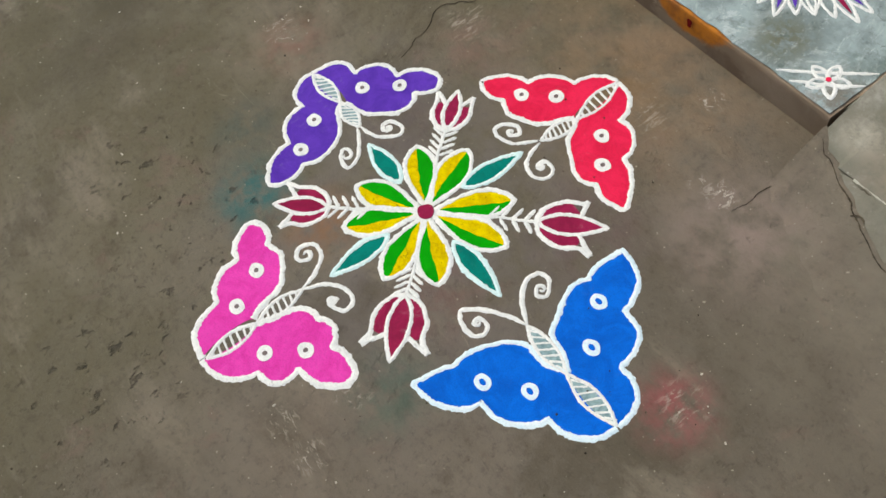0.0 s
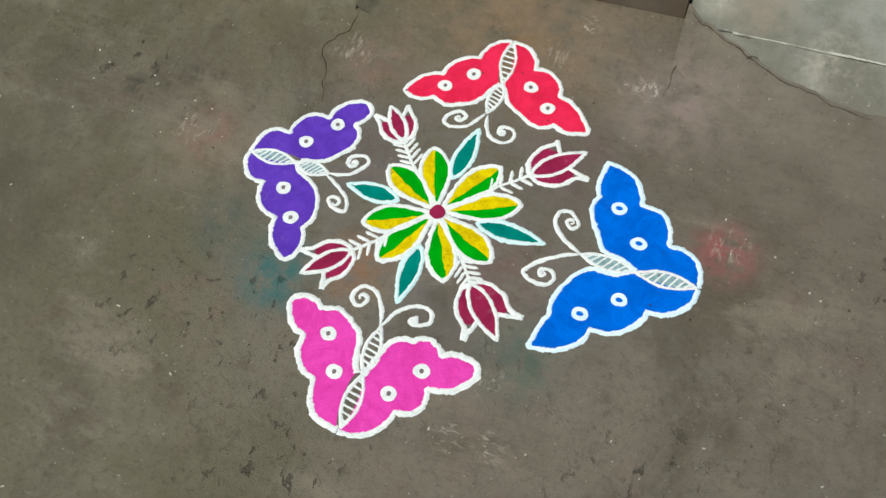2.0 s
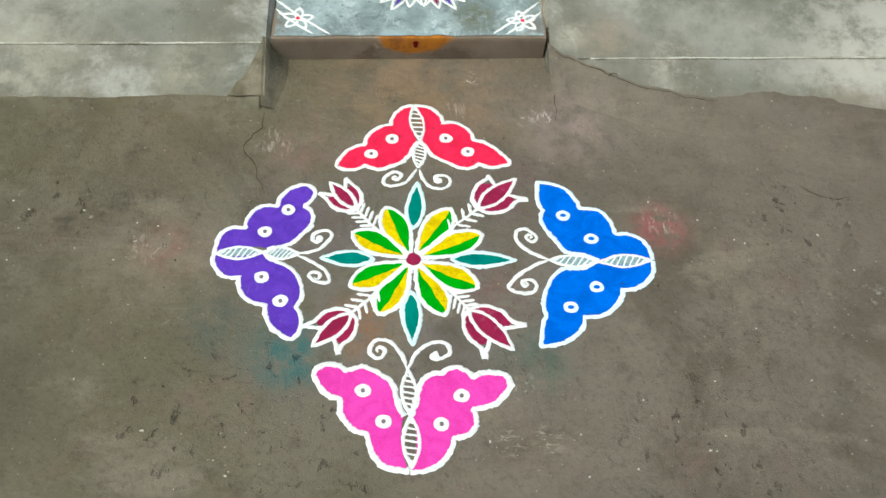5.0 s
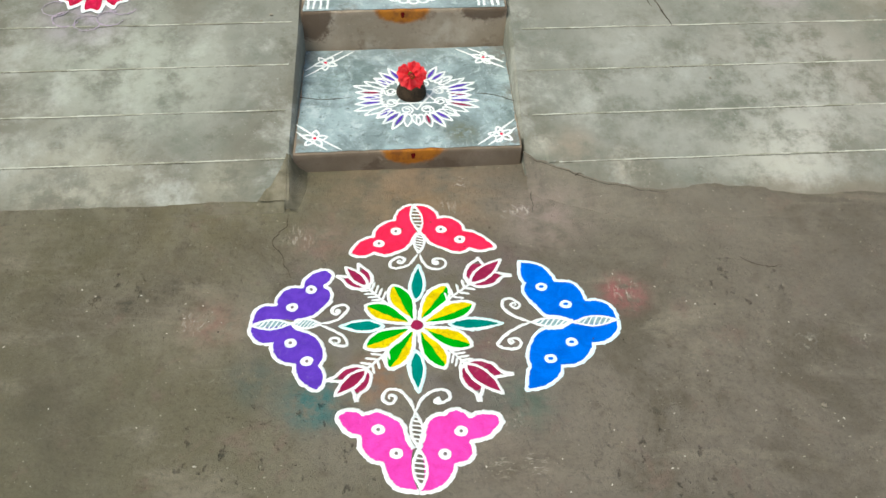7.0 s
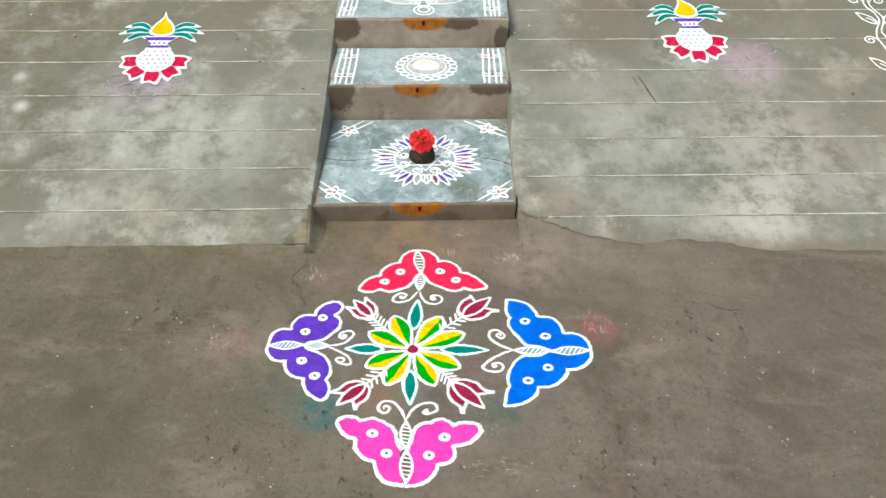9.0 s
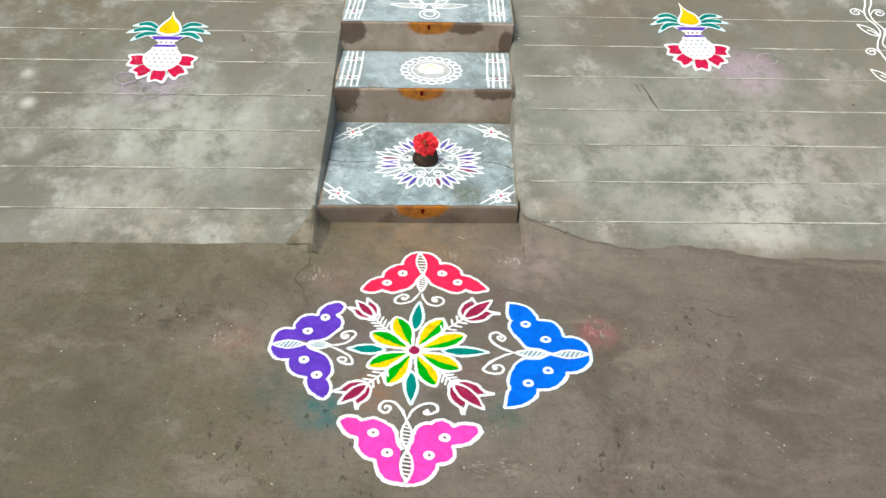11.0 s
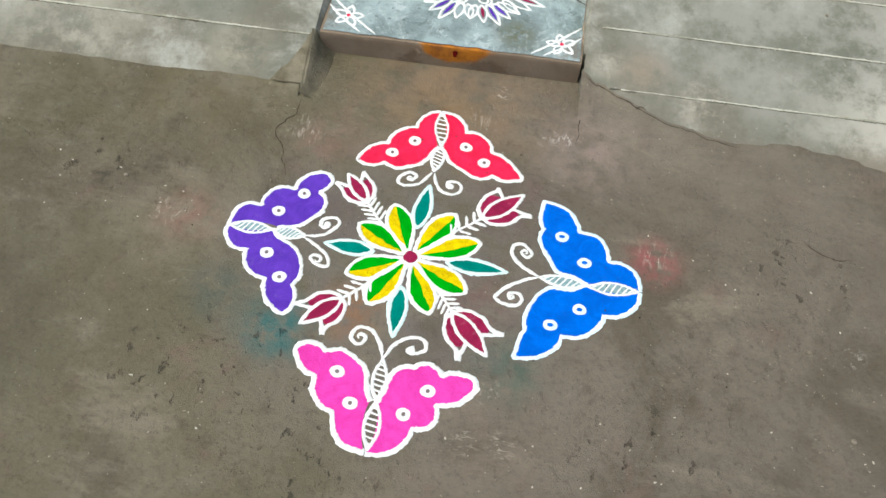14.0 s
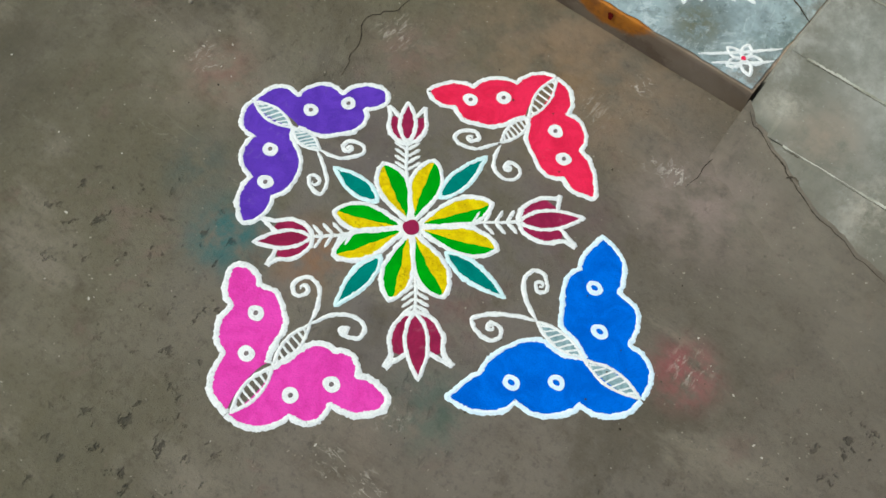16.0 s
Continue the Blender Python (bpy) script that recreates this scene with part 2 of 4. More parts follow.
n, c = concrete("ramp_concrete", srgb(106, 107, 95), srgb(126, 125, 114), srgb(174, 174, 164), srgb(84, 81, 67), 2.4, 0.7, srgb(108, 104, 91))
for x, y, r, tone, amount in ((-1.04, 1.28, 0.22, srgb(158, 142, 158), 0.9), (1.42, 1.41, 0.22, srgb(176, 152, 166), 0.85), (0.75, 1.0, 0.55, srgb(168, 166, 157), 0.35),
                              (-1.0, 0.57, 0.35, srgb(182, 178, 160), 0.5), (-0.55, 0.58, 0.14, srgb(176, 172, 152), 0.5), (1.5, 0.9, 0.6, srgb(178, 172, 162), 0.45), (-0.75, 1.0, 0.4, srgb(176, 178, 164), 0.45),
                              (1.2, 0.56, 0.3, srgb(190, 184, 168), 0.6), (0.85, 1.75, 0.4, srgb(112, 101, 84), 0.6), (1.7, 1.7, 0.5, srgb(116, 107, 90), 0.6), (-1.3, 1.8, 0.6, srgb(106, 97, 76), 0.7),
                              (-1.9, 1.3, 1.0, srgb(92, 88, 70), 0.9), (-1.75, 0.8, 0.5, srgb(104, 101, 84), 0.8), (-0.95, 1.05, 0.45, srgb(170, 172, 158), 0.5), (1.35, 1.0, 0.4, srgb(166, 163, 153), 0.4), (1.3, 0.66, 0.28, srgb(190, 186, 176), 0.45), (1.95, 1.0, 0.5, srgb(118, 110, 96), 0.6), (-1.6, 2.0, 0.8, srgb(98, 90, 70), 0.8), (-0.6, 1.9, 0.4, srgb(104, 96, 76), 0.7), (1.3, 2.0, 0.7, srgb(108, 98, 82), 0.8), (1.0, 0.8, 0.7, srgb(152, 151, 142), 0.5), (2.0, 1.3, 0.6, srgb(120, 111, 94), 0.7), (0.52, 1.12, 0.2, srgb(98, 101, 90), 0.8), (0.5, 0.92, 0.16, srgb(104, 106, 96), 0.7), (0.56, 1.4, 0.18, srgb(100, 98, 84), 0.7), (-0.47, 1.1, 0.12, srgb(98, 101, 90), 0.7), (-0.5, 0.85, 0.1, srgb(104, 106, 96), 0.6), (0.45, 0.68, 0.07, srgb(178, 172, 156), 0.7), (0.72, 0.585, 0.10, srgb(186, 176, 158), 0.7), (0.55, 0.66, 0.12, srgb(146, 130, 112), 0.6), (-1.54, 1.34, 0.05, srgb(196, 194, 184), 0.7), (-1.50, 1.175, 0.05, srgb(196, 194, 184), 0.7), (-1.45, 0.95, 0.09, srgb(180, 178, 168), 0.6)):
    grain = n.steps(n.noise(7, 7, 0.74), 0.36, 0.6)
    c = n.mix(n.math("MULTIPLY", n.math("MULTIPLY", n.spot(x, y, r), grain), amount), c, tone)
front = n.math("ADD", n.axis("Y"), n.math("MULTIPLY", n.noise(9, 6, 0.75), 0.16))
c = n.mix(n.steps(front, 0.61, 0.53, 0, 0.75), c, n.mix(n.noise(12, 5, 0.7), srgb(118, 108, 92), srgb(98, 90, 76)))
RAMP = n.done(c, 0.82, 0.3)

n, c = concrete("slate_wash", srgb(116, 130, 130), srgb(148, 164, 165), srgb(186, 196, 197), srgb(82, 92, 90), 7.5, 0.7)
c = n.mix(n.steps(n.noise(11, 7, 0.8, n.stretch(1.0, 0.6, 1.0), 2.5), 0.53, 0.62, 0, 0.55), c, srgb(190, 200, 200))
c = n.mix(n.steps(n.noise(6, 6, 0.7), 0.52, 0.64, 0, 0.5), c, srgb(88, 104, 98))
c = n.mix(n.steps(n.noise(22, 6, 0.8, distort=1.5), 0.58, 0.66, 0, 0.5), c, srgb(70, 82, 80))
c = n.mix(n.math("MULTIPLY", n.spot(0.20, 0.745, 0.10), n.steps(n.noise(30, 5, 0.7), 0.35, 0.55)), c, srgb(96, 98, 80))
for x, y, r in ((0.36, 0.70, 0.11), (0.41, 0.95, 0.08), (0.40, 1.20, 0.12), (-0.34, 0.72, 0.10), (-0.33, 1.22, 0.10), (-0.36, 0.95, 0.06), (0.38, 1.32, 0.09), (-0.31, 1.34, 0.08), (0.05, 1.25, 0.09), (-0.15, 1.26, 0.06)):
    c = n.mix(n.math("MULTIPLY", n.math("MULTIPLY", n.spot(x, y, r), n.steps(n.noise(24, 6, 0.75), 0.38, 0.56)), 0.75), c, srgb(112, 104, 92))
c = n.mix(n.steps(n.noise(34, 3, 0.6), 0.64, 0.70, 0, 0.7), c, srgb(84, 96, 92))
c = n.mix(n.math("MULTIPLY", n.spot(0.03, 1.47, 0.42), 0.5), c, srgb(164, 174, 176))
TREAD = n.done(c, 0.7, 0.35)

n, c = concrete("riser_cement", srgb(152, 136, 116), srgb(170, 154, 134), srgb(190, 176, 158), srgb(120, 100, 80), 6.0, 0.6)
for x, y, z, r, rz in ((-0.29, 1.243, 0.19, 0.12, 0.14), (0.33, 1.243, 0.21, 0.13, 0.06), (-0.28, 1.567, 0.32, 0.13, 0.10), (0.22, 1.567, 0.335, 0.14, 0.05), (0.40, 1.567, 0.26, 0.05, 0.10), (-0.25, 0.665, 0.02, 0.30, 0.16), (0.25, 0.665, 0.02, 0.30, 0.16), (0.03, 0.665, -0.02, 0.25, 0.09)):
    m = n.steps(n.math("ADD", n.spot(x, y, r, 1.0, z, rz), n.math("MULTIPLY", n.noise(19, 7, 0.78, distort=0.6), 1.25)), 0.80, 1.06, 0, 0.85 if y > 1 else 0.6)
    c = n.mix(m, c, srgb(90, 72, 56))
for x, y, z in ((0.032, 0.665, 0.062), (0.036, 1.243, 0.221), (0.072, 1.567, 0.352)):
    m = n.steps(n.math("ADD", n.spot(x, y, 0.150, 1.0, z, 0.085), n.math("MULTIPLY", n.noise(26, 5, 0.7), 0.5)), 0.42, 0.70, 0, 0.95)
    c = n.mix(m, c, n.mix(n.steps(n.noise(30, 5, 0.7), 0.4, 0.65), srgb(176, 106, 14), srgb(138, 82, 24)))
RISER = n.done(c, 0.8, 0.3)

n, c = concrete("joint_lime", srgb(176, 174, 160), srgb(196, 194, 180), srgb(206, 204, 190), srgb(140, 136, 120), 3.0, 0.4)
c = n.mix(n.steps(n.noise(3.2, 5, 0.7), 0.44, 0.58, 0, 1.0), c, srgb(138, 136, 119))
LIME = n.done(c, 0.9, 0.2)
FLECK = powder("spilled_powder", srgb(196, 190, 176), srgb(168, 160, 146), 40, 0.9)
n = Nodes("crack_dirt")
DIRT = n.done(n.mix(n.steps(n.noise(40, 4, 0.7), 0.4, 0.7), srgb(50, 44, 36), srgb(92, 84, 70)), 0.95, 0.1)
BARE = powder("thinly_dusted_cement", srgb(128, 118, 116), srgb(96, 86, 84), 60, 0.9, 0.0)
PALE_TEAL = powder("thin_teal_dust", srgb(150, 176, 178), srgb(104, 132, 136), 60, 0.9, 0.3)
n = Nodes("joint_dirt")
GROOVE = n.done(n.mix(n.steps(n.noise(9, 5, 0.7), 0.42, 0.58), srgb(84, 80, 68), srgb(118, 116, 104)), 0.95, 0.1)
GHOST = powder("faded_lilac_trace", srgb(166, 150, 164), srgb(144, 138, 138), 20, 0.9, 0.0)
n = Nodes("house_plaster")
PLASTER = n.done(n.mix(n.steps(n.noise(2, 6, 0.7), 0.35, 0.7), srgb(196, 190, 172), srgb(176, 168, 150)), 0.9, 0.2)
n = Nodes("dung")
n.bump(n.noise(90, 6, 0.75), 0.8, 0.006)
DUNG = n.done(n.mix(n.steps(n.noise(55, 6, 0.75), 0.35, 0.7), srgb(36, 27, 18), srgb(68, 53, 37)), 0.85, 0.25)
n = Nodes("hibiscus_petal")
PETAL = n.done(n.mix(n.steps(n.noise(60, 4, 0.6), 0.35, 0.7), srgb(246, 26, 46), srgb(254, 84, 88)), 0.55, 0.35)
n.bsdf.inputs["Subsurface Weight"].default_value = 0.15
n.bsdf.inputs["Subsurface Radius"].default_value = (0.01, 0.003, 0.003)
n = Nodes("hibiscus_heart")
HEART = n.done(srgb(130, 6, 26), 0.6, 0.3)
n = Nodes("pollen")
POLLEN = n.done(srgb(214, 90, 50), 0.8, 0.2)
n = Nodes("pebble")
PEBBLE = n.done(n.mix(n.random(), srgb(64, 56, 46), srgb(150, 140, 124)), 0.9, 0.2)

# ---- helpers of the place ----
PLACE = {}


def thing(name, x, y, z, label, category, group="", kind=""):
    ob = new(name)
    ob.location = (x, y, z)
    PLACE[ob.name] = Vector((x, y, z))
    return tagged(ob, label, category, group, kind)


def part(name, bm, material, parent=None, label="", smooth=True, crisp=0):
    """Link a bmesh, written in the place's own metres, as one mesh under its parent."""
    origin = PLACE[parent.name] if parent else Vector((0, 0, 0))
    bmesh.ops.translate(bm, verts=bm.verts, vec=-origin)
    bmesh.ops.recalc_face_normals(bm, faces=bm.faces)
    me = bpy.data.meshes.new(name)
    bm.to_mesh(me)
    bm.free()
    me.materials.append(material)
    if smooth:
        me.polygons.foreach_set("use_smooth", [len(f.vertices) == 4 for f in me.polygons])
    if crisp:
        me.set_sharp_from_angle(angle=radians(crisp))
    ob = new(name, me)
    ob.parent = parent
    PLACE[ob.name] = origin
    return tagged(ob, label)


def mm(text):
    """Places of the plan in metres, from millimetres."""
    return [tuple(float(v) / 1000 for v in p.split(",")) for p in text.split()]


def spline(pts, closed=False, step=0.005):
    """A smooth curve through the points."""
    p = [Vector(q) for q in pts]
    m = len(p)
    out = []
    for i in range(m if closed else m - 1):
        a, b = p[i], p[(i + 1) % m]
        z = p[i - 1] if closed or i else a + (a - b)
        d = p[(i + 2) % m] if closed or i + 2 < m else b + (b - a)
        k = max(2, int((b - a).length / step))
        for j in range(k):
            s = j / k
            out.append(0.5 * ((2 * a) + (b - z) * s + (2 * z - 5 * a + 4 * b - d) * s * s + (3 * a - z - 3 * b + d) * s ** 3))
    if not closed:
        out.append(p[-1])
    return out


def lobe(a, m, b, k=18):
    """A round lobe from a to b that swells to m."""
    a, m, b = Vector(a), Vector(m), Vector(b)
    off = m - (a + b) / 2
    return [a.lerp(b, i / k) + off * (4 * (i / k) * (1 - i / k)) ** 0.72 for i in range(k)]


def level(z):
    return lambda x, y: z


def on_ramp(x, y):
    return 0.23 * (y - 0.40)


def even(pts, gap, closed):
    """The same line with points no further apart than the gap."""
    p = [Vector(q).to_2d() for q in pts]
    out = []
    for i in range(len(p) if closed else len(p) - 1):
        a, b = p[i], p[(i + 1) % len(p)]
        k = max(1, int(math.ceil((b - a).length / gap)))
        out += [a.lerp(b, j / k) for j in range(k)]
    return out if closed else out + [p[-1]]


def ribbon(bm, pts, width, height, zf, closed=False, taper=0.0, seed=0.0, rough=0.24, gap=0.0032):
    """A poured line of powder: domed, with ragged edges and uneven width."""
    p = even(pts, gap, closed)
    m = len(p)
    height *= 0.6 if zf is GROUND else 1.0
    rows = []
    for i in range(m):
        a, b = p[i - 1] if closed or i else p[i], p[(i + 1) % m] if closed or i < m - 1 else p[i]
        t = (b - a)
        t = t.normalized() if t.length > 1e-9 else Vector((1, 0))
        nn = Vector((-t.y, t.x))
        at = Vector((p[i].x * 55, p[i].y * 55, seed))
        w = width / 2 * (1 + 0.9 * rough * noise.noise(at * 0.28 + Vector((3, 8, 2))))
        if taper and not closed:
            w *= min(1.0, 0.35 + taper * min(i, m - 1 - i) / m)
        mid = p[i] + nn * width * 0.10 * noise.noise(at * 1.3 + Vector((5, 1, 8)))
        wl = w * (1 + rough * (1.3 * noise.noise(at) + 1.5 * noise.noise(at * 3.1) + 1.3 * noise.noise(at * 7.7)))
        wr = w * (1 + rough * (1.3 * noise.noise(at + Vector((9, 4, 3))) + 1.5 * noise.noise(at * 3.3 + Vector((2, 7, 1))) + 1.3 * noise.noise(at * 7.1 + Vector((4, 4, 9)))))
        row = []
        for s, hh in ((wl, 0.0), (wl * 0.6, 0.75), (0.0, 1.0), (-wr * 0.6, 0.75), (-wr, 0.0)):
            q = mid + nn * s
            row.append(bm.verts.new((q.x, q.y, zf(q.x, q.y) + height * hh)))
        rows.append(row)
    for i in range(m if closed else m - 1):
        r, s = rows[i], rows[(i + 1) % m]
        for j in range(4):
            bm.faces.new((r[j], r[j + 1], s[j + 1], s[j]))
    if not closed:
        bm.faces.new(rows[0])
        bm.faces.new(rows[-1][::-1])
    return bm


def layer(pts, height, zf, bm=None):
    """A bed of powder inside an outline."""
    bm = bm or bmesh.new()
    p = [Vector(q).to_2d() for q in pts]
    keep = [q for i, q in enumerate(p) if (q - p[i - 1]).length > 1e-5]
    top = bm.faces.new([bm.verts.new((q.x, q.y, zf(q.x, q.y) + height)) for q in keep])
    low = [bm.verts.new((v.co.x, v.co.y, v.co.z - height)) for v in top.verts]
    tv = list(top.verts)
    for i in range(len(tv)):
        j = (i + 1) % len(tv)
        bm.faces.new((tv[i], low[i], low[j], tv[j]))
    bmesh.ops.triangulate(bm, faces=[top])
    return bm


def ring(x, y, rx, ry=None, k=18, turn=0.0, wobble=0.0):
    ry = ry or rx
    out = []
    for i in range(k):
        a = 2 * math.pi * i / k + turn
        f = 1 + wobble * noise.noise((x * 40 + math.cos(a), y * 40 + math.sin(a), 1.0))
        out.append(Vector((x + rx * f * math.cos(a), y + ry * f * math.sin(a))))
    return out


def leaf_shape(a, b, half, k=14, sharp=1.0, fat=0.5):
    """The outline of a pointed leaf from a to b."""
    a, b = Vector(a), Vector(b)
    nn = Vector((-(b - a).y, (b - a).x)).normalized()
    side = []
    for i in range(k + 1):
        s = i / k
        side.append((s, half * math.sin(math.pi * s ** (math.log(0.5) / math.log(fat))) ** sharp))
    return [a.lerp(b, s) + nn * w for s, w in side] + [a.lerp(b, s) - nn * w for s, w in side[-2:0:-1]]


GROUND = level(0.0)
LINE = 0.0116


# ---- ground ----
def axis(lo, hi, fine, far):
    inner = np.arange(lo, hi + fine / 2, fine)
    outer = [0.3, 0.8, 2, 5, 12, 30, far]
    return [lo - d for d in outer[::-1]] + list(inner) + [hi + d for d in outer]


def smooth(lo, hi, v):
    t = min(1.0, max(0.0, (v - lo) / (hi - lo)))
    return t * t * (3 - 2 * t)


def ground_height(x, y):
    """Level where the drawing lies, a little uneven further out."""
    d = max(abs(x), abs(y))
    k = min(1.0, max(0.0, (d - 0.72) / 0.5))
    dip = smooth(0.495, 0.63, y) * (1 - smooth(0.37, 0.46, abs(x)))
    return -0.013 * dip + 0.008 * k * (noise.noise((x * 1.7, y * 1.7, 0.4)) + 0.5 * noise.noise((x * 5, y * 5, 2.0)) - 0.4)


xs, ys = axis(-2.3, 2.3, 0.032, 70), axis(-2.3, 0.9, 0.032, 70)
bm = bmesh.new()
grid = [[bm.verts.new((x, y, ground_height(x, y) if abs(x) < 2.4 and y < 1.0 else -0.02)) for x in xs] for y in ys]
for j in range(len(ys) - 1):
    for i in range(len(xs) - 1):
        bm.faces.new((grid[j][i], grid[j][i + 1], grid[j + 1][i + 1], grid[j + 1][i]))
ground = part("ground", bm, CEMENT)
tagged(ground, "worn brown cement yard with pits, scuffs and powder stains", "ground", kind="structure")


def crack(text, width, seed, name="crack", parent=ground, zf=lambda x, y: ground_height(x, y) + 0.0006, jag=0.012):
    """A dirt-filled crack of uneven width."""
    pts = spline(mm(text), step=0.012)
    pts = [q + Vector((noise.noise((q.x * 30, q.y * 30, seed)), noise.noise((q.x * 30, q.y * 30, seed + 5)))) * jag for q in pts]
    bm = ribbon(bmesh.new(), pts, width, 0.0012, zf, taper=3.0, seed=seed, rough=0.5)
    return part(name, bm, DIRT, parent)


crack("-356,455 -359,411 -385,370 -400,345 -372,290 -345,235 -338,185", 0.0022, 1)
crack("392,640 396,560 390,470 384,420", 0.002, 3)
crack("960,200 1010,160 1080,150", 0.002, 6)

# ---- ramps beside the steps ----
STEPS = [(-0.341, 0.383, 0.665, 1.262, -0.04, 0.062), (-0.314, 0.405, 1.243, 1.585, 0.0, 0.2185), (-0.299, 0.426, 1.567, 3.48, 0.1, 0.351)]
PITCH = {-1: 0.1926, 1: 0.1900}


def edge_x(side, y):
    """Where a ramp ends beside the steps."""
    if side < 0:
        return float(np.interp(y, (0.67, 1.0, 1.24, 1.6, 3.4), (-0.350, -0.332, -0.319, -0.304, -0.222)))
    return 0.388 + 0.046 * (y - 0.67)


def front_y(side, x):
    """The worn front edge of a ramp."""
    if side < 0:
        y = 0.496 + 0.006 * noise.noise((x * 6, 3, 0)) + 0.004 * noise.noise((x * 25, 3, 0))
        return y
    y = float(np.interp(x, (0.38, 0.42, 0.52, 0.63, 0.79, 0.96, 1.13, 1.27, 1.47, 1.66), (0.66, 0.618, 0.565, 0.521, 0.479, 0.493, 0.476, 0.436, 0.444, 0.430)))
    return y + 0.010 * noise.noise((x * 9, 8, 0)) + 0.008 * noise.noise((x * 28, 8, 0)) + 0.005 * noise.noise((x * 70, 8, 0))


def band(side, y0, y1, x0, x1, front, nx=60, ny=4):
    """One cast strip of a ramp, worn down to the yard where it meets it."""
    bm = bmesh.new()
    rows = []
    for j in range(ny + 3):
        row = []
        for i in range(-1, nx + 1):
            x = x0 + (x1 - x0) * (max(i, 0) / nx) ** 1.6
            edge = front_y(side, x)
            a = min(max(edge, y0) if front else y0, y1 - 0.004)
            y = a + (y1 - a) * min(1.0, max(0.0, (j - 1) / ny))
            z = on_ramp(x, y) + 0.0016 * noise.noise((x * 4, y * 9, side * 2.0)) + 0.0008 * noise.noise((x * 19, y * 19, 7.0))
            if front and edge > y0:
                z -= 0.008 * max(0.0, 1 - (y - a) / 0.025)
            if j == 0 and front and edge >= y0:
                y, z = y - (0.018 if side < 0 else 0.035), -0.012
            elif j in (0, ny + 2):
                z -= 0.012
            if not (side > 0 and y0 < 0.5):
                x += (edge_x(side, max(y, 0.67)) + 0.004 * side - x0) * (1 - max(i, 0) / nx)
            if i < 0:
                x, z = x - 0.002 * side, min(z, -0.01) if front else z - 0.02
            row.append(bm.verts.new((x, y, z)))
        rows.append(row)
    for j in range(ny + 2):
        for i in range(nx + 1):
            bm.faces.new((rows[j][i], rows[j][i + 1], rows[j + 1][i + 1], rows[j + 1][i]))
    return bm


def build_ramp(side):
    far = 4.5 * side
    word = "west" if side < 0 else "east"
    # the body under the strips, with the sloped cheek beside the steps
    bm = bmesh.new()
    rows = []
    for j in range(24):
        y0 = 0.668 if side < 0 else 0.705
        y = y0 + (3.45 - y0) * j / 23
        e = edge_x(side, y)
        z = on_ramp(e, y)
        wob = 0.004 * noise.noise((y * 9, side, 0))
        sx, sy, sz = next((x0 if side < 0 else x1, y0, z1) for x0, x1, y0, y1, z0, z1 in STEPS[::-1] if y >= y0 or y0 < 0.7)
        meet = sx + 0.045 * (y - sy) - 0.004 * side
        cols = [(far, z - 0.006), (e + 0.06 * side, z - 0.006), (e + 0.006 * side + wob, z - 0.004), (e - 0.002 * side + wob, z - 0.010), (meet, min(z - 0.02, sz - 0.004)), (meet - 0.004 * side, z - 0.4)]
        rows.append([bm.verts.new((x, y, zz)) for x, zz in cols])
    for a, b in zip(rows, rows[1:]):
        for i in range(5):
            bm.faces.new((a[i], a[i + 1], b[i + 1], b[i]))
    bm.faces.new(rows[0])
    ramp = part("ramp_" + word, bm, RAMP)
    tagged(ramp, "sloping grey concrete ramp scored with straight pale joints", "ramp", kind="structure")
    first = 0.653 if side < 0 else 0.602
    lines = [first + PITCH[side] * k for k in range(15)]
    for k in range(15):
        y1 = lines[k] - 0.0005
        y0 = lines[k - 1] + 0.0005 if k else 0.2
        x0 = edge_x(side, 0.7 if k == 0 else y0) + 0.004 * side
        if k == 0 and side > 0:
            x0 = 0.45
        part("concrete_strip", band(side, y0, y1, x0, far, k < 2, nx=150 if k < 2 else 60), RAMP, ramp, crisp=20)
        # the lime line in the joint, broken here and there
        start = x0 + (0.045 if side > 0 else 0.012) * side
        pts = []
        for i in range(160):
            x = start + (far - start) * i / 159 * 0.62
            pts.append(Vector((x, lines[k] + 0.0016 * noise.noise((x * 7, k, side)))))
        part("joint_line", ribbon(bmesh.new(), pts, 0.0062, 0.0014, lambda x, y: on_ramp(x, y) - 0.0004, seed=k, rough=0.5), LIME, ramp)
        if k < 8:
            groove = [q - Vector((0, 0.0042)) for q in pts[:70]]
            part("joint_groove", ribbon(bmesh.new(), groove, 0.0026, 0.0008, lambda x, y: on_ramp(x, y) + 0.0006, seed=k + 30, rough=0.8), GROOVE, ramp)
    return ramp


ramps = {side: build_ramp(side) for side in (-1, 1)}


def fillet_z(side, x, y):
    """The brown cement feathered up against the worn edge of a ramp."""
    e = front_y(side, x)
    wide = 0.13 if side > 0 else 0.03
    return (on_ramp(x, e) - 0.005) * min(1.0, max(0.0, 1 - (e - y) / wide)), wide


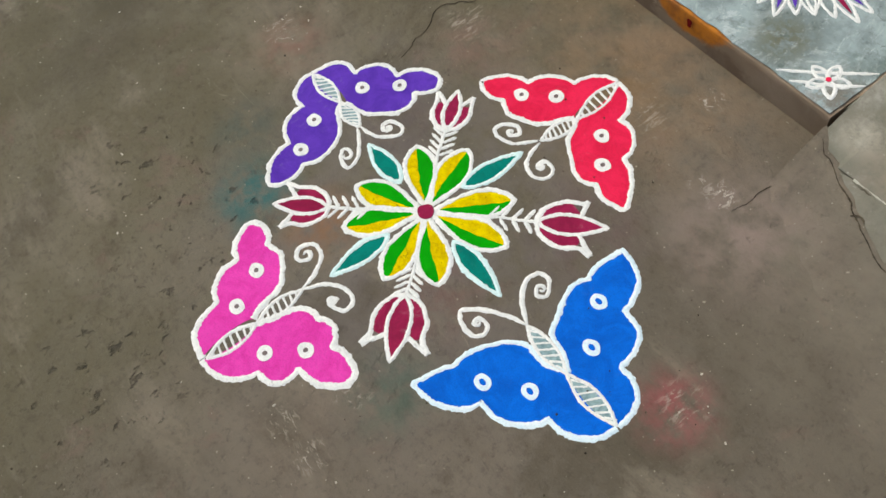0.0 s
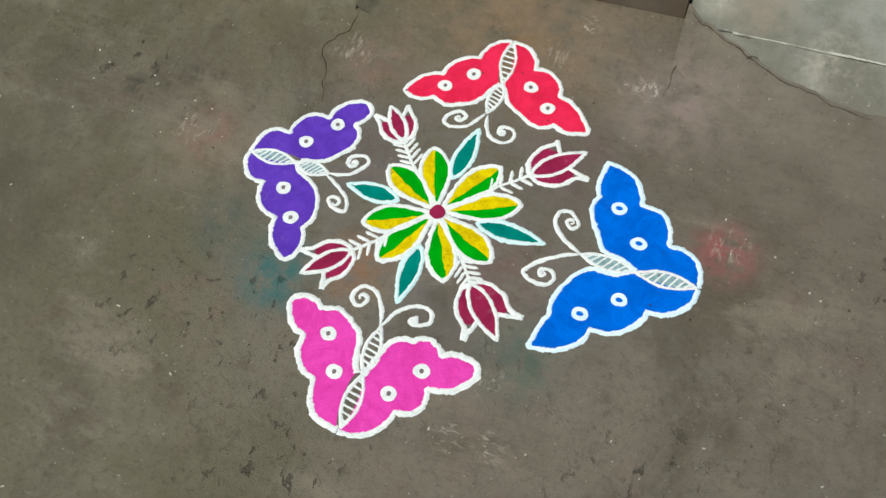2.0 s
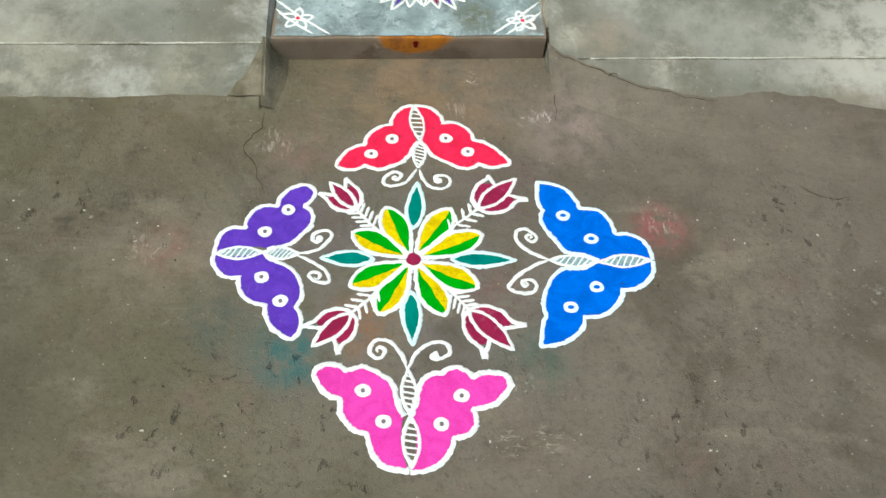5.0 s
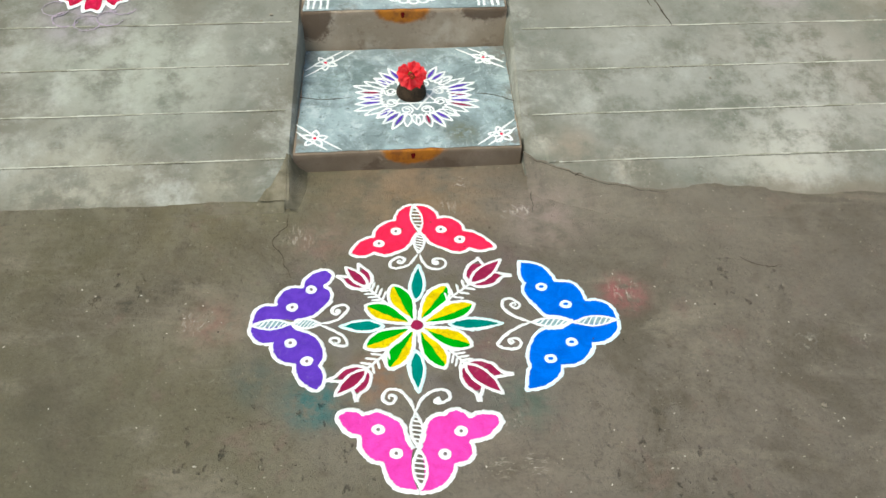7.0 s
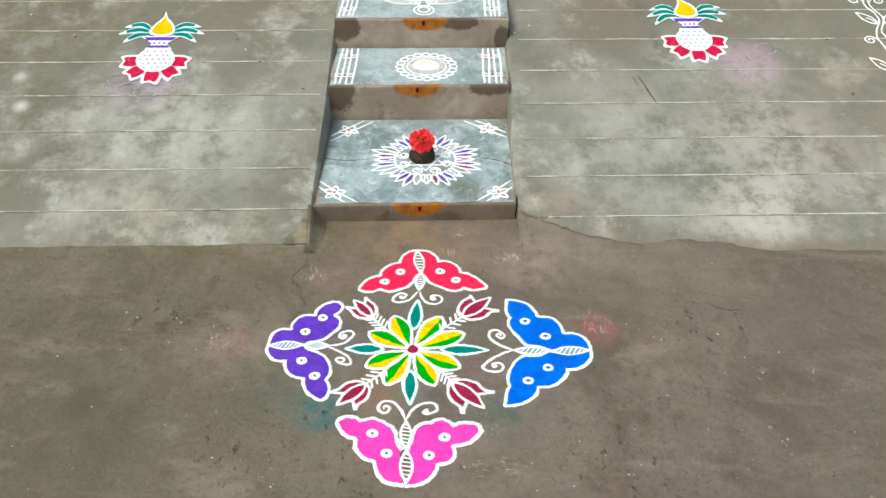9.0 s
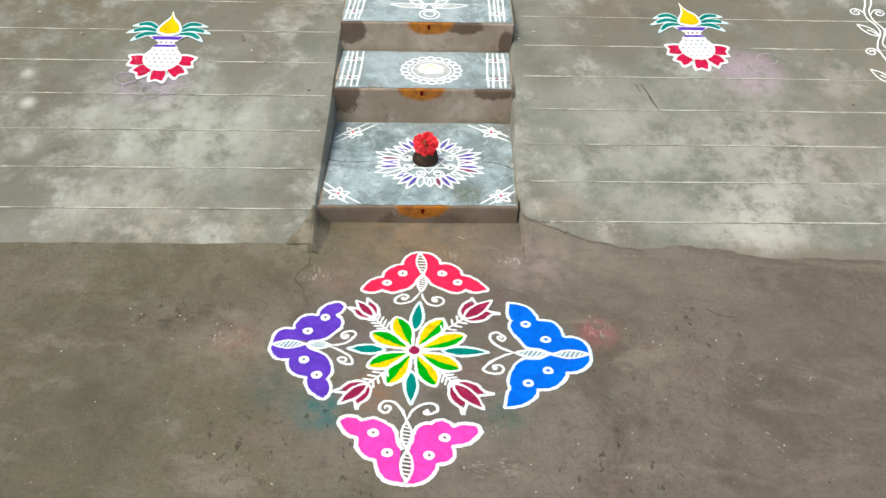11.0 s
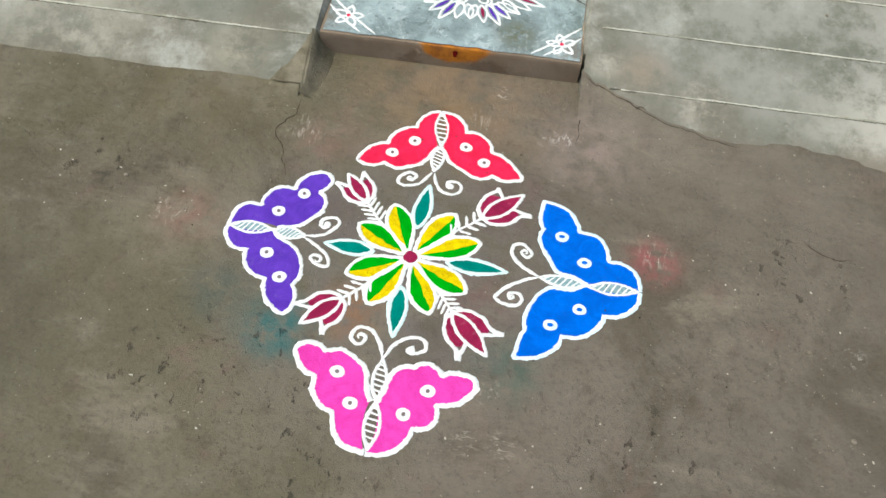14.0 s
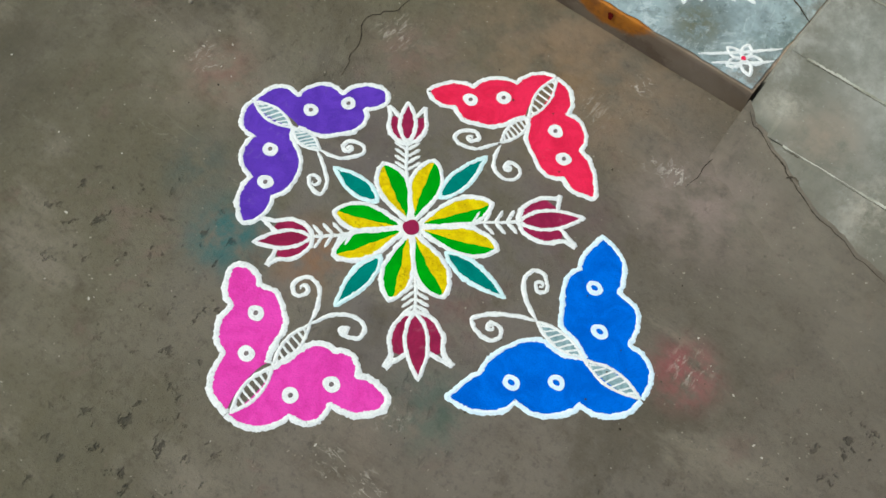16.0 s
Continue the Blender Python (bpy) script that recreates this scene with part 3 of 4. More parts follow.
for side in (-1, 1):
    bm = bmesh.new()
    rows = []
    for i in range(190):
        x = (0.386 if side > 0 else -0.366) + side * 3.4 * (i / 189) ** 1.5
        e = front_y(side, x)
        row = []
        for d, dz in ((-0.012, 0.0), (0.0, 0.0015), (0.25, 0.001), (0.55, 0.001), (0.9, -0.001), (1.15, -0.008)):
            z, wide = fillet_z(side, x, e - 0.1)
            y = e - d * (wide if d > 0 else 1.0)
            row.append(bm.verts.new((x, y, fillet_z(side, x, y)[0] + dz + 0.0015 * noise.noise((x * 25, d * 9, 2)))))
        rows.append(row)
    for a, b in zip(rows, rows[1:]):
        for j in range(5):
            bm.faces.new((a[j], a[j + 1], b[j + 1], b[j]))
    part("cement_fillet", bm, CEMENT, ramps[side], "brown cement feathered against the edge")
bm = bmesh.new()
rows = []
for k in range(16):
    y = 0.470 + 0.20 * k / 15
    wob = 0.004 * noise.noise((y * 30, 2, 5))
    rows.append([bm.verts.new(p) for p in ((-0.362, y, on_ramp(0, y) + 0.003), (-0.350 + wob, y, on_ramp(0, y) - 0.002), (-0.340 + wob, y, 0.6 * on_ramp(0, y) - 0.003), (-0.326 + wob, y, 0.2 * on_ramp(0, y) - 0.004), (-0.296 + wob, y, ground_height(-0.296, y) - 0.004))])
for a, b in zip(rows, rows[1:]):
    for i in range(4):
        bm.faces.new((a[i], a[i + 1], b[i + 1], b[i]))
part("corner_fillet", bm, CEMENT, ramps[-1], "brown cement sloped against the corner")
corner = even(mm("-447,498 -422,538 -398,572 -360,662 -352,580 -352,498"), 0.012, True)
corner = [q + Vector((noise.noise((q.x * 40, q.y * 40, 1)), noise.noise((q.x * 40, q.y * 40, 6)))) * (0.006 if q.x < -0.356 else 0.0) for q in corner]
part("cement_patch", layer(corner, 0.0022, lambda x, y: on_ramp(x, y) - 0.0012), CEMENT, ramps[-1], "brown cement patch at the broken corner")
edge_line = [Vector((x, front_y(1, x) - 0.004)) for x in (0.40 + 0.012 * k for k in range(36))]
bm = ribbon(bmesh.new(), edge_line, 0.0024, 0.0010, lambda x, y: fillet_z(1, x, y)[0] + 0.002, taper=2.0, seed=4, rough=0.6)
part("crack", bm, DIRT, ramps[1])
crack("535,548 550,552 562,546", 0.0045, 14, parent=ramps[1], zf=lambda x, y: fillet_z(1, x, y)[0] + 0.003)
crack("940,1330 965,1250 990,1170", 0.006, 11, "scratch", ramps[1], on_ramp, 0.006)
crack("915,1330 935,1265", 0.004, 12, "scratch", ramps[1], on_ramp, 0.006)


# ---- steps ----
def slab(x0, x1, shear, y0, y1, z0, z1, r, k=40):
    """A cast step with a worn nosing: its front, nosing and tread, closed behind and at the ends."""
    bm = bmesh.new()
    prof = [(y0 + 0.004, z0), (y0 + 0.002, z0 + 0.3 * (z1 - z0)), (y0, z1 - 3 * r), (y0, z1 - r), (y0 + 0.3 * r, z1 - 0.3 * r), (y0 + r, z1), (y0 + 4 * r, z1), (y0 + 0.5 * (y1 - y0), z1), (y1, z1), (y1, z0)]
    rows = []
    for i in range(k + 1):
        row = []
        for j, (y, z) in enumerate(prof):
            x = x0 + (x1 - x0) * i / k + shear * (y - y0)
            w = 0.0016 * noise.noise((x * 7, z * 20, y0)) if j in (1, 2, 3, 4) else 0.0
            v = 0.0008 * noise.noise((x * 9, y * 9, 4)) if j in (3, 4, 5) else 0.0
            row.append(bm.verts.new((x, y + w, z + v)))
        rows.append(row)
    for a, b in zip(rows, rows[1:]):
        for j in range(len(prof) - 1):
            bm.faces.new((a[j], b[j], b[j + 1], a[j + 1]))
    bm.faces.new(rows[0])
    bm.faces.new(rows[-1][::-1])
    return bm


step_obs = []
for word, (x0, x1, y0, y1, z0, z1) in zip(("lower", "middle", "upper"), STEPS):
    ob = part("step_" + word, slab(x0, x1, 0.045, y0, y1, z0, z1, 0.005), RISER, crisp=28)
    tagged(ob, "brown cement step with grey-washed tread", "step", kind="structure")
    # the grey wash laid over the tread
    d = 0.003
    wash = [Vector((x0 + 0.004, y0 + d)), Vector((x1 - 0.004, y0 + d)), Vector((x1 - 0.002 + 0.045 * (y1 - y0), y1 - 0.02)), Vector((x0 + 0.002 + 0.045 * (y1 - y0), y1 - 0.02))]
    outline = []
    for i in range(4):
        a, b = wash[i], wash[(i + 1) % 4]
        for j in range(30):
            q = a.lerp(b, j / 30)
            inward = (Vector(((x0 + x1) / 2, (y0 + y1) / 2)) - q).normalized()
            q += inward * (0.004 + 0.004 * noise.noise((q.x * 22, q.y * 22, y0)) + 0.003 * noise.noise((q.x * 60, q.y * 60, y0)))
            outline.append(q)
    part("tread_wash", layer(outline, 0.002, level(z1 + 0.0022)), TREAD, ob, "grey-blue washed tread")
    step_obs.append(ob)
bm = ribbon(bmesh.new(), spline(mm("-350,972 -300,955 -240,945 -170,950"), step=0.01), 0.004, 0.001, level(0.0664), taper=3, rough=0.5)
part("crack", bm, DIRT, step_obs[0])
bm = ribbon(bmesh.new(), spline(mm("270,955 310,948 345,935 392,905"), step=0.01), 0.0045, 0.001, level(0.0664), taper=3, rough=0.5)
part("crack", bm, DIRT, step_obs[0])


def kumkum(step, x, z, y):
    """A vermilion dot on a riser, with a short run below it."""
    bm = bmesh.new()
    pts = [(0.0075 * math.cos(t) * (1 + 0.3 * noise.noise((math.cos(t), math.sin(t), x * 9))), 0.0075 * math.sin(t) - (0.008 if math.sin(t) < -0.8 else 0.0)) for t in (2 * math.pi * k / 20 for k in range(20))]
    face = bm.faces.new([bm.verts.new((x + px, y, z + pz)) for px, pz in pts])
    bmesh.ops.triangulate(bm, faces=[face])
    part("vermilion_dot", bm, VERMILION, step, "dark red vermilion dot")


kumkum(step_obs[0], 0.036, 0.048, 0.6605)
kumkum(step_obs[1], 0.038, 0.206, 1.2385)
kumkum(step_obs[2], 0.070, 0.338, 1.5625)

# plain front of the house beyond the steps
bm = bmesh.new()
bmesh.ops.create_cube(bm, size=1.0, matrix=Matrix.LocRotScale((0, 3.6, 1.6), None, (9.0, 0.23, 3.4)))
tagged(part("wall_north", bm, PLASTER, smooth=False), "plain plastered house wall behind the steps", "wall", kind="structure")


# ---- the great floor drawing ----
def wing(text):
    """A wing's edge: curves that meet in cusps."""
    pts = []
    for piece in text.split("|"):
        pts += spline(mm(piece), step=0.006)
    return pts


def butterfly(colour, word, wings, body, antennae, spots, seed):
    edge_mat = BLUED if colour is BLUE else WHITE
    tail, waist, head = (Vector(p) for p in mm(body))
    mid = (tail + head) / 2
    ob = thing("rangoli_butterfly", mid.x, mid.y, 0.0, word + " powder butterfly outlined in white on the cement", "rangoli", "butterflies of the floor drawing")
    t = (waist - tail).normalized()
    nn = Vector((-t.y, t.x))
    for k, text in enumerate(wings):
        edge = wing(text)
        sign = 1 if (edge[len(edge) // 2] - tail).dot(nn) > 0 else -1
        back = lobe(edge[-1], (edge[-1] + edge[0]) / 2 + nn * sign * 0.011, edge[0])
        fill = part("wing_fill", layer(edge + back[1:], 0.0006, GROUND), colour, ob)
        bm = ribbon(bmesh.new(), edge, LINE * (1.1 if colour is PINK else 0.96), 0.003, GROUND, seed=seed + k)
        part("wing_outline", bm, edge_mat, ob, "thick white powder line")
    # the body: two pods with rungs
    pods = bmesh.new()
    for a, b, half in ((tail, waist, 0.0168), (waist, head, 0.0155)):
        shape = leaf_shape(a, b, half, 12)
        ribbon(pods, shape, 0.0074, 0.0034, GROUND, closed=True, seed=seed)
    trunk = part("body", pods, WHITE, ob, "white ladder-patterned body")
    for a, b, half in ((tail, waist, 0.0168), (waist, head, 0.0155)):
        d = b - a
        m = 8
        slant = 0.009 if colour in (PURPLE, BLUE) else 0.003
        if colour in (PURPLE, BLUE):
            part("body_dust", layer(leaf_shape(a, b, half - 0.001, 12), 0.0005, GROUND), PALE_TEAL, trunk, "pale teal dust between the rungs")
        for i in range(1, m):
            s = i / m
            w = half * math.sin(math.pi * s) * 0.95
            if w < 0.004:
                continue
            q = a.lerp(b, s)
            u = d.normalized()
            vv = Vector((-u.y, u.x))
            bm = ribbon(bmesh.new(), [q + vv * w + u * slant, q, q - vv * w - u * slant], 0.0048, 0.0028, GROUND, seed=i + seed)
            part("rung", bm, WHITE, trunk)
    for text in antennae:
        line = [Vector(q) for q in mm(text)]
        turn = (line[-2] - line[-3]).angle_signed(line[-1] - line[-2])
        for k in range(3):
            d = (line[-1] - line[-2]) * 0.74
            d.rotate(Matrix.Rotation(-turn * 1.15, 2))
            line.append(line[-1] + d)
        bm = ribbon(bmesh.new(), spline(line), 0.0086, 0.003, GROUND, taper=8, seed=seed)
        part("antenna", bm, WHITE, ob)
    for x, y in mm(spots):
        o = Vector((x, y))
        bm = layer(ring(x, y, 0.0165, 0.0150, wobble=0.15), 0.0018, GROUND)
        eye = part("wing_spot", bm, edge_mat, ob, "white dot with a bare centre")
        part("spot_centre", layer(ring(x, y, 0.0075 if colour is BLUE else 0.0046, 0.0050, 10), 0.0024, GROUND), SPOT[colour.name], eye)
    return ob


SPOT = {"purple_powder": BARE, "red_powder": BARE, "pink_powder": BARE, "blue_powder": BLUE}
butterfly(PURPLE, "violet",
          ("-443,28 -439,61 -429,85 -410,99 -387,98 -375,97 | -378,98 -378,117 -367,141 -348,158 -325,161 -308,160 | -308,161 -303,184 -285,207 -262,220 -239,221 -223,206 -223,192 -232,172 -246,159 | -246,159 -231,143 -226,120 -234,95 -250,76 | -250,76 -269,55 -296,43 -327,38",
           "-444,27 -444,2 -431,-22 -410,-38 -381,-38 | -385,-39 -384,-61 -372,-87 -349,-105 -322,-112 | -323,-113 -323,-135 -311,-165 -288,-187 -267,-197 -254,-188 -247,-164 -248,-140 -259,-118 | -257,-118 -247,-90 -251,-54 -268,-23 -293,-5 -321,10 -336,32"),
          "-440,28 -336,28 -256,22",
          ("-257,23 -213,33 -183,69 -194,87 -221,79 -226,61 -213,54 -206,64", "-258,18 -226,-1 -195,-27 -189,-56 -217,-53 -232,-36 -221,-28 -208,-34"),
          "-334,85 -283,147 -336,-39 -292,-103", 1)
butterfly(RED, "red",
          ("21,480 -5,472 -23,455 -33,434 -36,416 | -36,415 -59,409 -84,392 -99,369 -103,351 | -103,349 -130,341 -153,322 -166,301 -172,283 -161,272 -138,267 -116,272 -104,282 | -104,282 -86,271 -65,268 -35,280 | -35,280 -11,292 4,312 16,337 28,356",
           "23,480 54,476 76,460 91,439 95,417 | 93,416 119,420 145,406 162,386 166,361 | 166,360 191,351 216,334 234,311 251,284 231,274 202,269 173,281 | 173,280 150,266 124,270 103,284 | 103,284 78,297 59,314 49,336 36,355"),
          "23,481 35,359 25,272",
          ("23,270 -5,228 -39,215 -59,222 -58,240 -35,259 -17,251 -25,235 -35,236", "28,266 33,238 52,210 81,205 100,223 93,243 70,245 64,229 76,226"),
          "-88,317 -36,365 98,365 150,320", 2)
butterfly(PINK, "pink",
          ("-29,-500 -62,-494 -82,-486 -98,-465 -106,-441 -110,-420 | -110,-419 -131,-413 -154,-390 -164,-363 -162,-340 | -161,-339 -182,-334 -203,-315 -216,-287 -211,-269 -188,-261 -164,-265 -152,-277 | -152,-277 -135,-271 -111,-270 -92,-280 -81,-289 | -81,-289 -64,-301 -54,-317 -50,-340 -44,-365 -35,-384",
           "-28,-501 -2,-501 23,-492 44,-474 59,-447 61,-433 | 61,-433 82,-433 100,-422 110,-403 106,-373 | 106,-373 132,-370 158,-358 181,-336 187,-320 178,-298 155,-292 128,-294 111,-301 | 111,-301 95,-284 76,-277 58,-281 47,-290 | 47,-290 26,-291 8,-303 -3,-323 -10,-355 -21,-385"),
          "-24,-493 -22,-383 -23,-280",
          ("-24,-281 -35,-244 -59,-211 -88,-207 -102,-231 -91,-248 -75,-246 -70,-230", "-24,-281 -6,-244 22,-220 57,-217 67,-242 44,-256 27,-252 38,-240"),
          "-117,-324 -77,-394 39,-404 84,-343", 3)
butterfly(BLUE, "bright blue",
          ("550,-16 547,17 531,45 504,59 473,59 | 474,58 473,82 463,111 441,132 405,138 | 402,136 397,160 379,194 351,211 316,219 311,214 305,174 307,147 314,133 | 313,133 305,105 316,73 332,44 348,16 362,7 | 362,7 390,2 408,-5 425,-14",
           "550,-19 542,-52 521,-79 490,-94 460,-96 | 464,-95 457,-120 434,-145 401,-162 364,-163 | 367,-163 364,-182 345,-207 316,-225 266,-233 267,-215 274,-180 284,-159 | 284,-159 281,-134 288,-103 303,-71 323,-45 343,-34 385,-35 424,-16"),
          "546,-16 425,-18 310,-10",
          ("310,-10 268,14 242,46 245,75 270,77 289,54 276,43 263,55", "310,-10 274,-23 234,-51 210,-80 231,-96 260,-96 273,-78 261,-63 242,-66 244,-79"),
          "359,116 416,47 341,-138 407,-87", 4)

# the eight-petalled flower
blossom = thing("rangoli_flower", 0.0, 0.0, 0.0, "eight-petalled powder flower, petals half yellow and half green", "rangoli")
for i, tip in enumerate(mm("-135,80 -58,150 94,143 163,67 141,-80 63,-148 -82,-142 -141,-68")):
    tip = Vector(tip)
    u = tip.normalized()
    v = Vector((-u.y, u.x))
    far = tip.length
    half = 0.0305 + 0.002 * noise.noise((i * 3.7, 0, 0))
    # narrow at the heart, widest past the middle, blunt point
    side = [(s, half * math.sin(math.pi * s ** 1.45) ** 0.72) for s in (k / 22 for k in range(23))]
    left = [u * (0.012 + (far - 0.012) * s) + v * w for s, w in side]
    right = [u * (0.012 + (far - 0.012) * s) - v * w for s, w in side]
    axis_line = [u * (0.012 + (far - 0.012) * s) + v * (0.004 * math.sin(3 * s + i) + 0.004 * noise.noise((s * 9, i * 3.3, 0))) for s, w in side]
    petal = part("petal", ribbon(bmesh.new(), left + right[-2:0:-1], LINE * 0.92, 0.003, GROUND, closed=True, seed=i), WHITE, blossom, "petal edged with a white line")
    part("yellow_half", layer(left[1:-1] + axis_line[-2:0:-1], 0.0006, GROUND), YELLOW, petal, "yellow powder half")
    part("green_half", layer(axis_line[1:-1] + right[-2:0:-1], 0.0007, GROUND), GREEN, petal, "green powder half")
part("heart", layer(ring(0.001, -0.001, 0.0165, k=26, wobble=0.2), 0.004, GROUND), CRIMSON, blossom, "crimson centre dot")

for a, b in zip(mm("-96,4 5,95 96,-2 -9,-94"), mm("-206,10 21,223 233,-8 -11,-220")):
    a, b = Vector(a), Vector(b)
    mid = (a + b) / 2
    ob = thing("rangoli_leaf", mid.x, mid.y, 0.0, "pointed teal powder leaf outlined in white", "rangoli", "leaves of the floor drawing")
    shape = leaf_shape(a - (b - a) * 0.06, b, 0.0195, 14, 0.95, 0.42)
    part("leaf_fill", layer(shape, 0.0006, GROUND), TEAL, ob)
    part("leaf_outline", ribbon(bmesh.new(), shape, 0.0100, 0.003, GROUND, closed=True, seed=a.x), CYANED, ob)


def lotus(root, base, tip, left, right, seed):
    """A lotus bud on a feathered stem: a middle petal between two that lean out."""
    root, base, tip, left, right = (Vector(p) for p in (root, base, tip, left, right))
    ob = thing("rangoli_lotus", base.x, base.y, 0.0, "crimson lotus with white outline on a feathered stem", "rangoli", "lotuses of the floor drawing")
    u = (tip - base).normalized()
    v = Vector((-u.y, u.x))
    size = (tip - base).length
    mid = leaf_shape(base + u * 0.004, tip, size * 0.162, 14, 0.9, 0.42)
    for end, sgn in ((left, 1 if (left - base).dot(v) > 0 else -1), (right, 1 if (right - base).dot(v) > 0 else -1)):
        outer = spline([base, base + u * size * 0.09 + v * sgn * size * 0.22, base + u * size * 0.36 + v * sgn * size * 0.375, base + u * size * 0.62 + v * sgn * size * 0.365, end])
        inner = spline([end, base + u * size * 0.62 + v * sgn * size * 0.19, base + u * size * 0.32 + v * sgn * size * 0.17, base])
        part("side_petal_fill", layer(outer[:int(0.78 * len(outer))] + inner[int(0.3 * len(inner)):-1], 0.0006, GROUND), CRIMSON, ob)
        part("side_petal_outline", ribbon(bmesh.new(), outer, 0.0102, 0.003, GROUND, seed=seed), WHITE, ob)
        part("side_petal_outline", ribbon(bmesh.new(), spline([end, base + u * size * 0.62 + v * sgn * size * 0.15]), 0.0102, 0.003, GROUND, seed=seed + 1), WHITE, ob)
    part("middle_petal_fill", layer(mid, 0.0010, GROUND), CRIMSON, ob)
    part("middle_petal_outline", ribbon(bmesh.new(), mid, 0.0102, 0.0032, GROUND, closed=True, seed=seed), WHITE, ob)
    stem = part("stem", ribbon(bmesh.new(), spline([root, (root + base) / 2 + v * 0.002, base]), 0.007, 0.003, GROUND, seed=seed), WHITE, ob)
    for s in (0.40, 0.55, 0.70, 0.85):
        q = root.lerp(base, s)
        for sgn in (-1, 1):
            part("barb", ribbon(bmesh.new(), spline([q, q + u * 0.009 + v * sgn * 0.013, q + u * 0.018 + v * sgn * 0.026]), 0.0076, 0.0028, GROUND, taper=4, seed=s), WHITE, stem)


for k, text in enumerate(("43,40 160,142 258,230 192,244 282,166", "-46,-42 -138,-137 -221,-216 -244,-167 -167,-238", "-61,66 -126,147 -187,229 -213,197 -151,241", "58,-64 116,-137 202,-238 140,-259 238,-179")):
    lotus(*mm(text), seed=k * 3)

# ---- drawings on the steps ----
Z1, Z2, Z3 = level(0.0662), level(0.2227), level(0.3552)
medal = thing("kolam_medallion", 0.063, 0.947, 0.0662, "white lotus-ring drawing with violet petals on the grey step", "rangoli")
for k in range(8):
    a0 = 2 * math.pi * (k + 0.5) / 8
    hue = PURPLE if k in (5, 4, 1, 2) else CRIMSON
    for j in range(-2, 3):
        a = a0 + j * 0.146
        lean = a + j * 0.05
        c0 = Vector((0.063 + 0.112 * math.cos(a), 0.947 + 0.100 * math.sin(a)))
        reach = 1.0 - 0.075 * abs(j) + 0.04 * noise.noise((k * 2.3, j * 1.7, 0))
        c1 = Vector((0.063 + 0.224 * reach * math.cos(lean), 0.947 + 0.186 * reach * math.sin(lean)))
        shape = leaf_shape(c0, c1, 0.0128, 9, 0.9, 0.42)
        pet = part("ring_petal", ribbon(bmesh.new(), shape, 0.0070, 0.002, Z1, closed=True, seed=k + j, rough=0.25), WHITE, medal)
        inner = leaf_shape(c0.lerp(c1, 0.12), c0.lerp(c1, 0.78), 0.0046, 8, 0.9, 0.45)
        part("petal_fill", layer(inner, 0.0012, Z1), (PURPLE, hue, TREAD, PURPLE, TREAD)[(j * 2 + k * 3) % 5], pet)
    cx, cy = 0.063 + 0.088 * math.cos(a0), 0.947 + 0.080 * math.sin(a0)
    curl = [Vector((cx + (0.023 - 0.0010 * s) * math.cos(a0 + 0.62 * s), cy + (0.023 - 0.0010 * s) * math.sin(a0 + 0.62 * s))) for s in range(18)]
    part("curl", ribbon(bmesh.new(), spline(curl), 0.0068, 0.002, Z1, seed=k), WHITE, medal)
for k in range(2):
    tri = [Vector((0.063 + 0.082 * math.cos(2 * math.pi * i / 3 + 0.52 + k * math.pi), 0.947 + 0.074 * math.sin(2 * math.pi * i / 3 + 0.52 + k * math.pi))) for i in range(3)]
    part("star_line", ribbon(bmesh.new(), [tri[0].lerp(tri[1], i / 12) for i in range(12)] + [tri[1].lerp(tri[2], i / 12) for i in range(12)] + [tri[2].lerp(tri[0], i / 12) for i in range(12)], 0.0064, 0.0018, Z1, closed=True, seed=k), WHITE, medal)


def corner_motif(lines, x, y, seed):
    ob = thing("kolam_corner_flower", x, y, 0.0662, "white five-petalled flower over two lines, red dot", "rangoli", "corner flowers of the lowest step")
    for text in lines:
        part("line", ribbon(bmesh.new(), spline(mm(text), step=0.01), 0.0075, 0.002, Z1, taper=5, seed=seed), WHITE, ob)
    for k in range(5):
        a = 2 * math.pi * k / 5 + seed
        shape = leaf_shape((x, y), (x + 0.042 * math.cos(a), y + 0.042 * math.sin(a)), 0.0105, 8, 0.8)
        part("petal_loop", ribbon(bmesh.new(), shape, 0.0074, 0.0022, Z1, closed=True, seed=k), WHITE, ob)
    part("dot", layer(ring(x, y, 0.0055, k=9), 0.0034, Z1), RED, ob, "red dot")


corner_motif(("-333,812 -262,740 -189,676", "-332,774 -283,722 -233,677"), -0.273, 0.736, 0.2)
corner_motif(("-308,1118 -244,1178 -177,1232", "-309,1080 -224,1155 -138,1228"), -0.238, 1.159, 0.9)
corner_motif(("378,803 312,738 243,677", "380,763 330,715 276,675"), 0.325, 0.726, 0.5)
corner_motif(("228,1228 307,1165 390,1101", "272,1230 331,1185 390,1136"), 0.320, 1.166, 1.4)


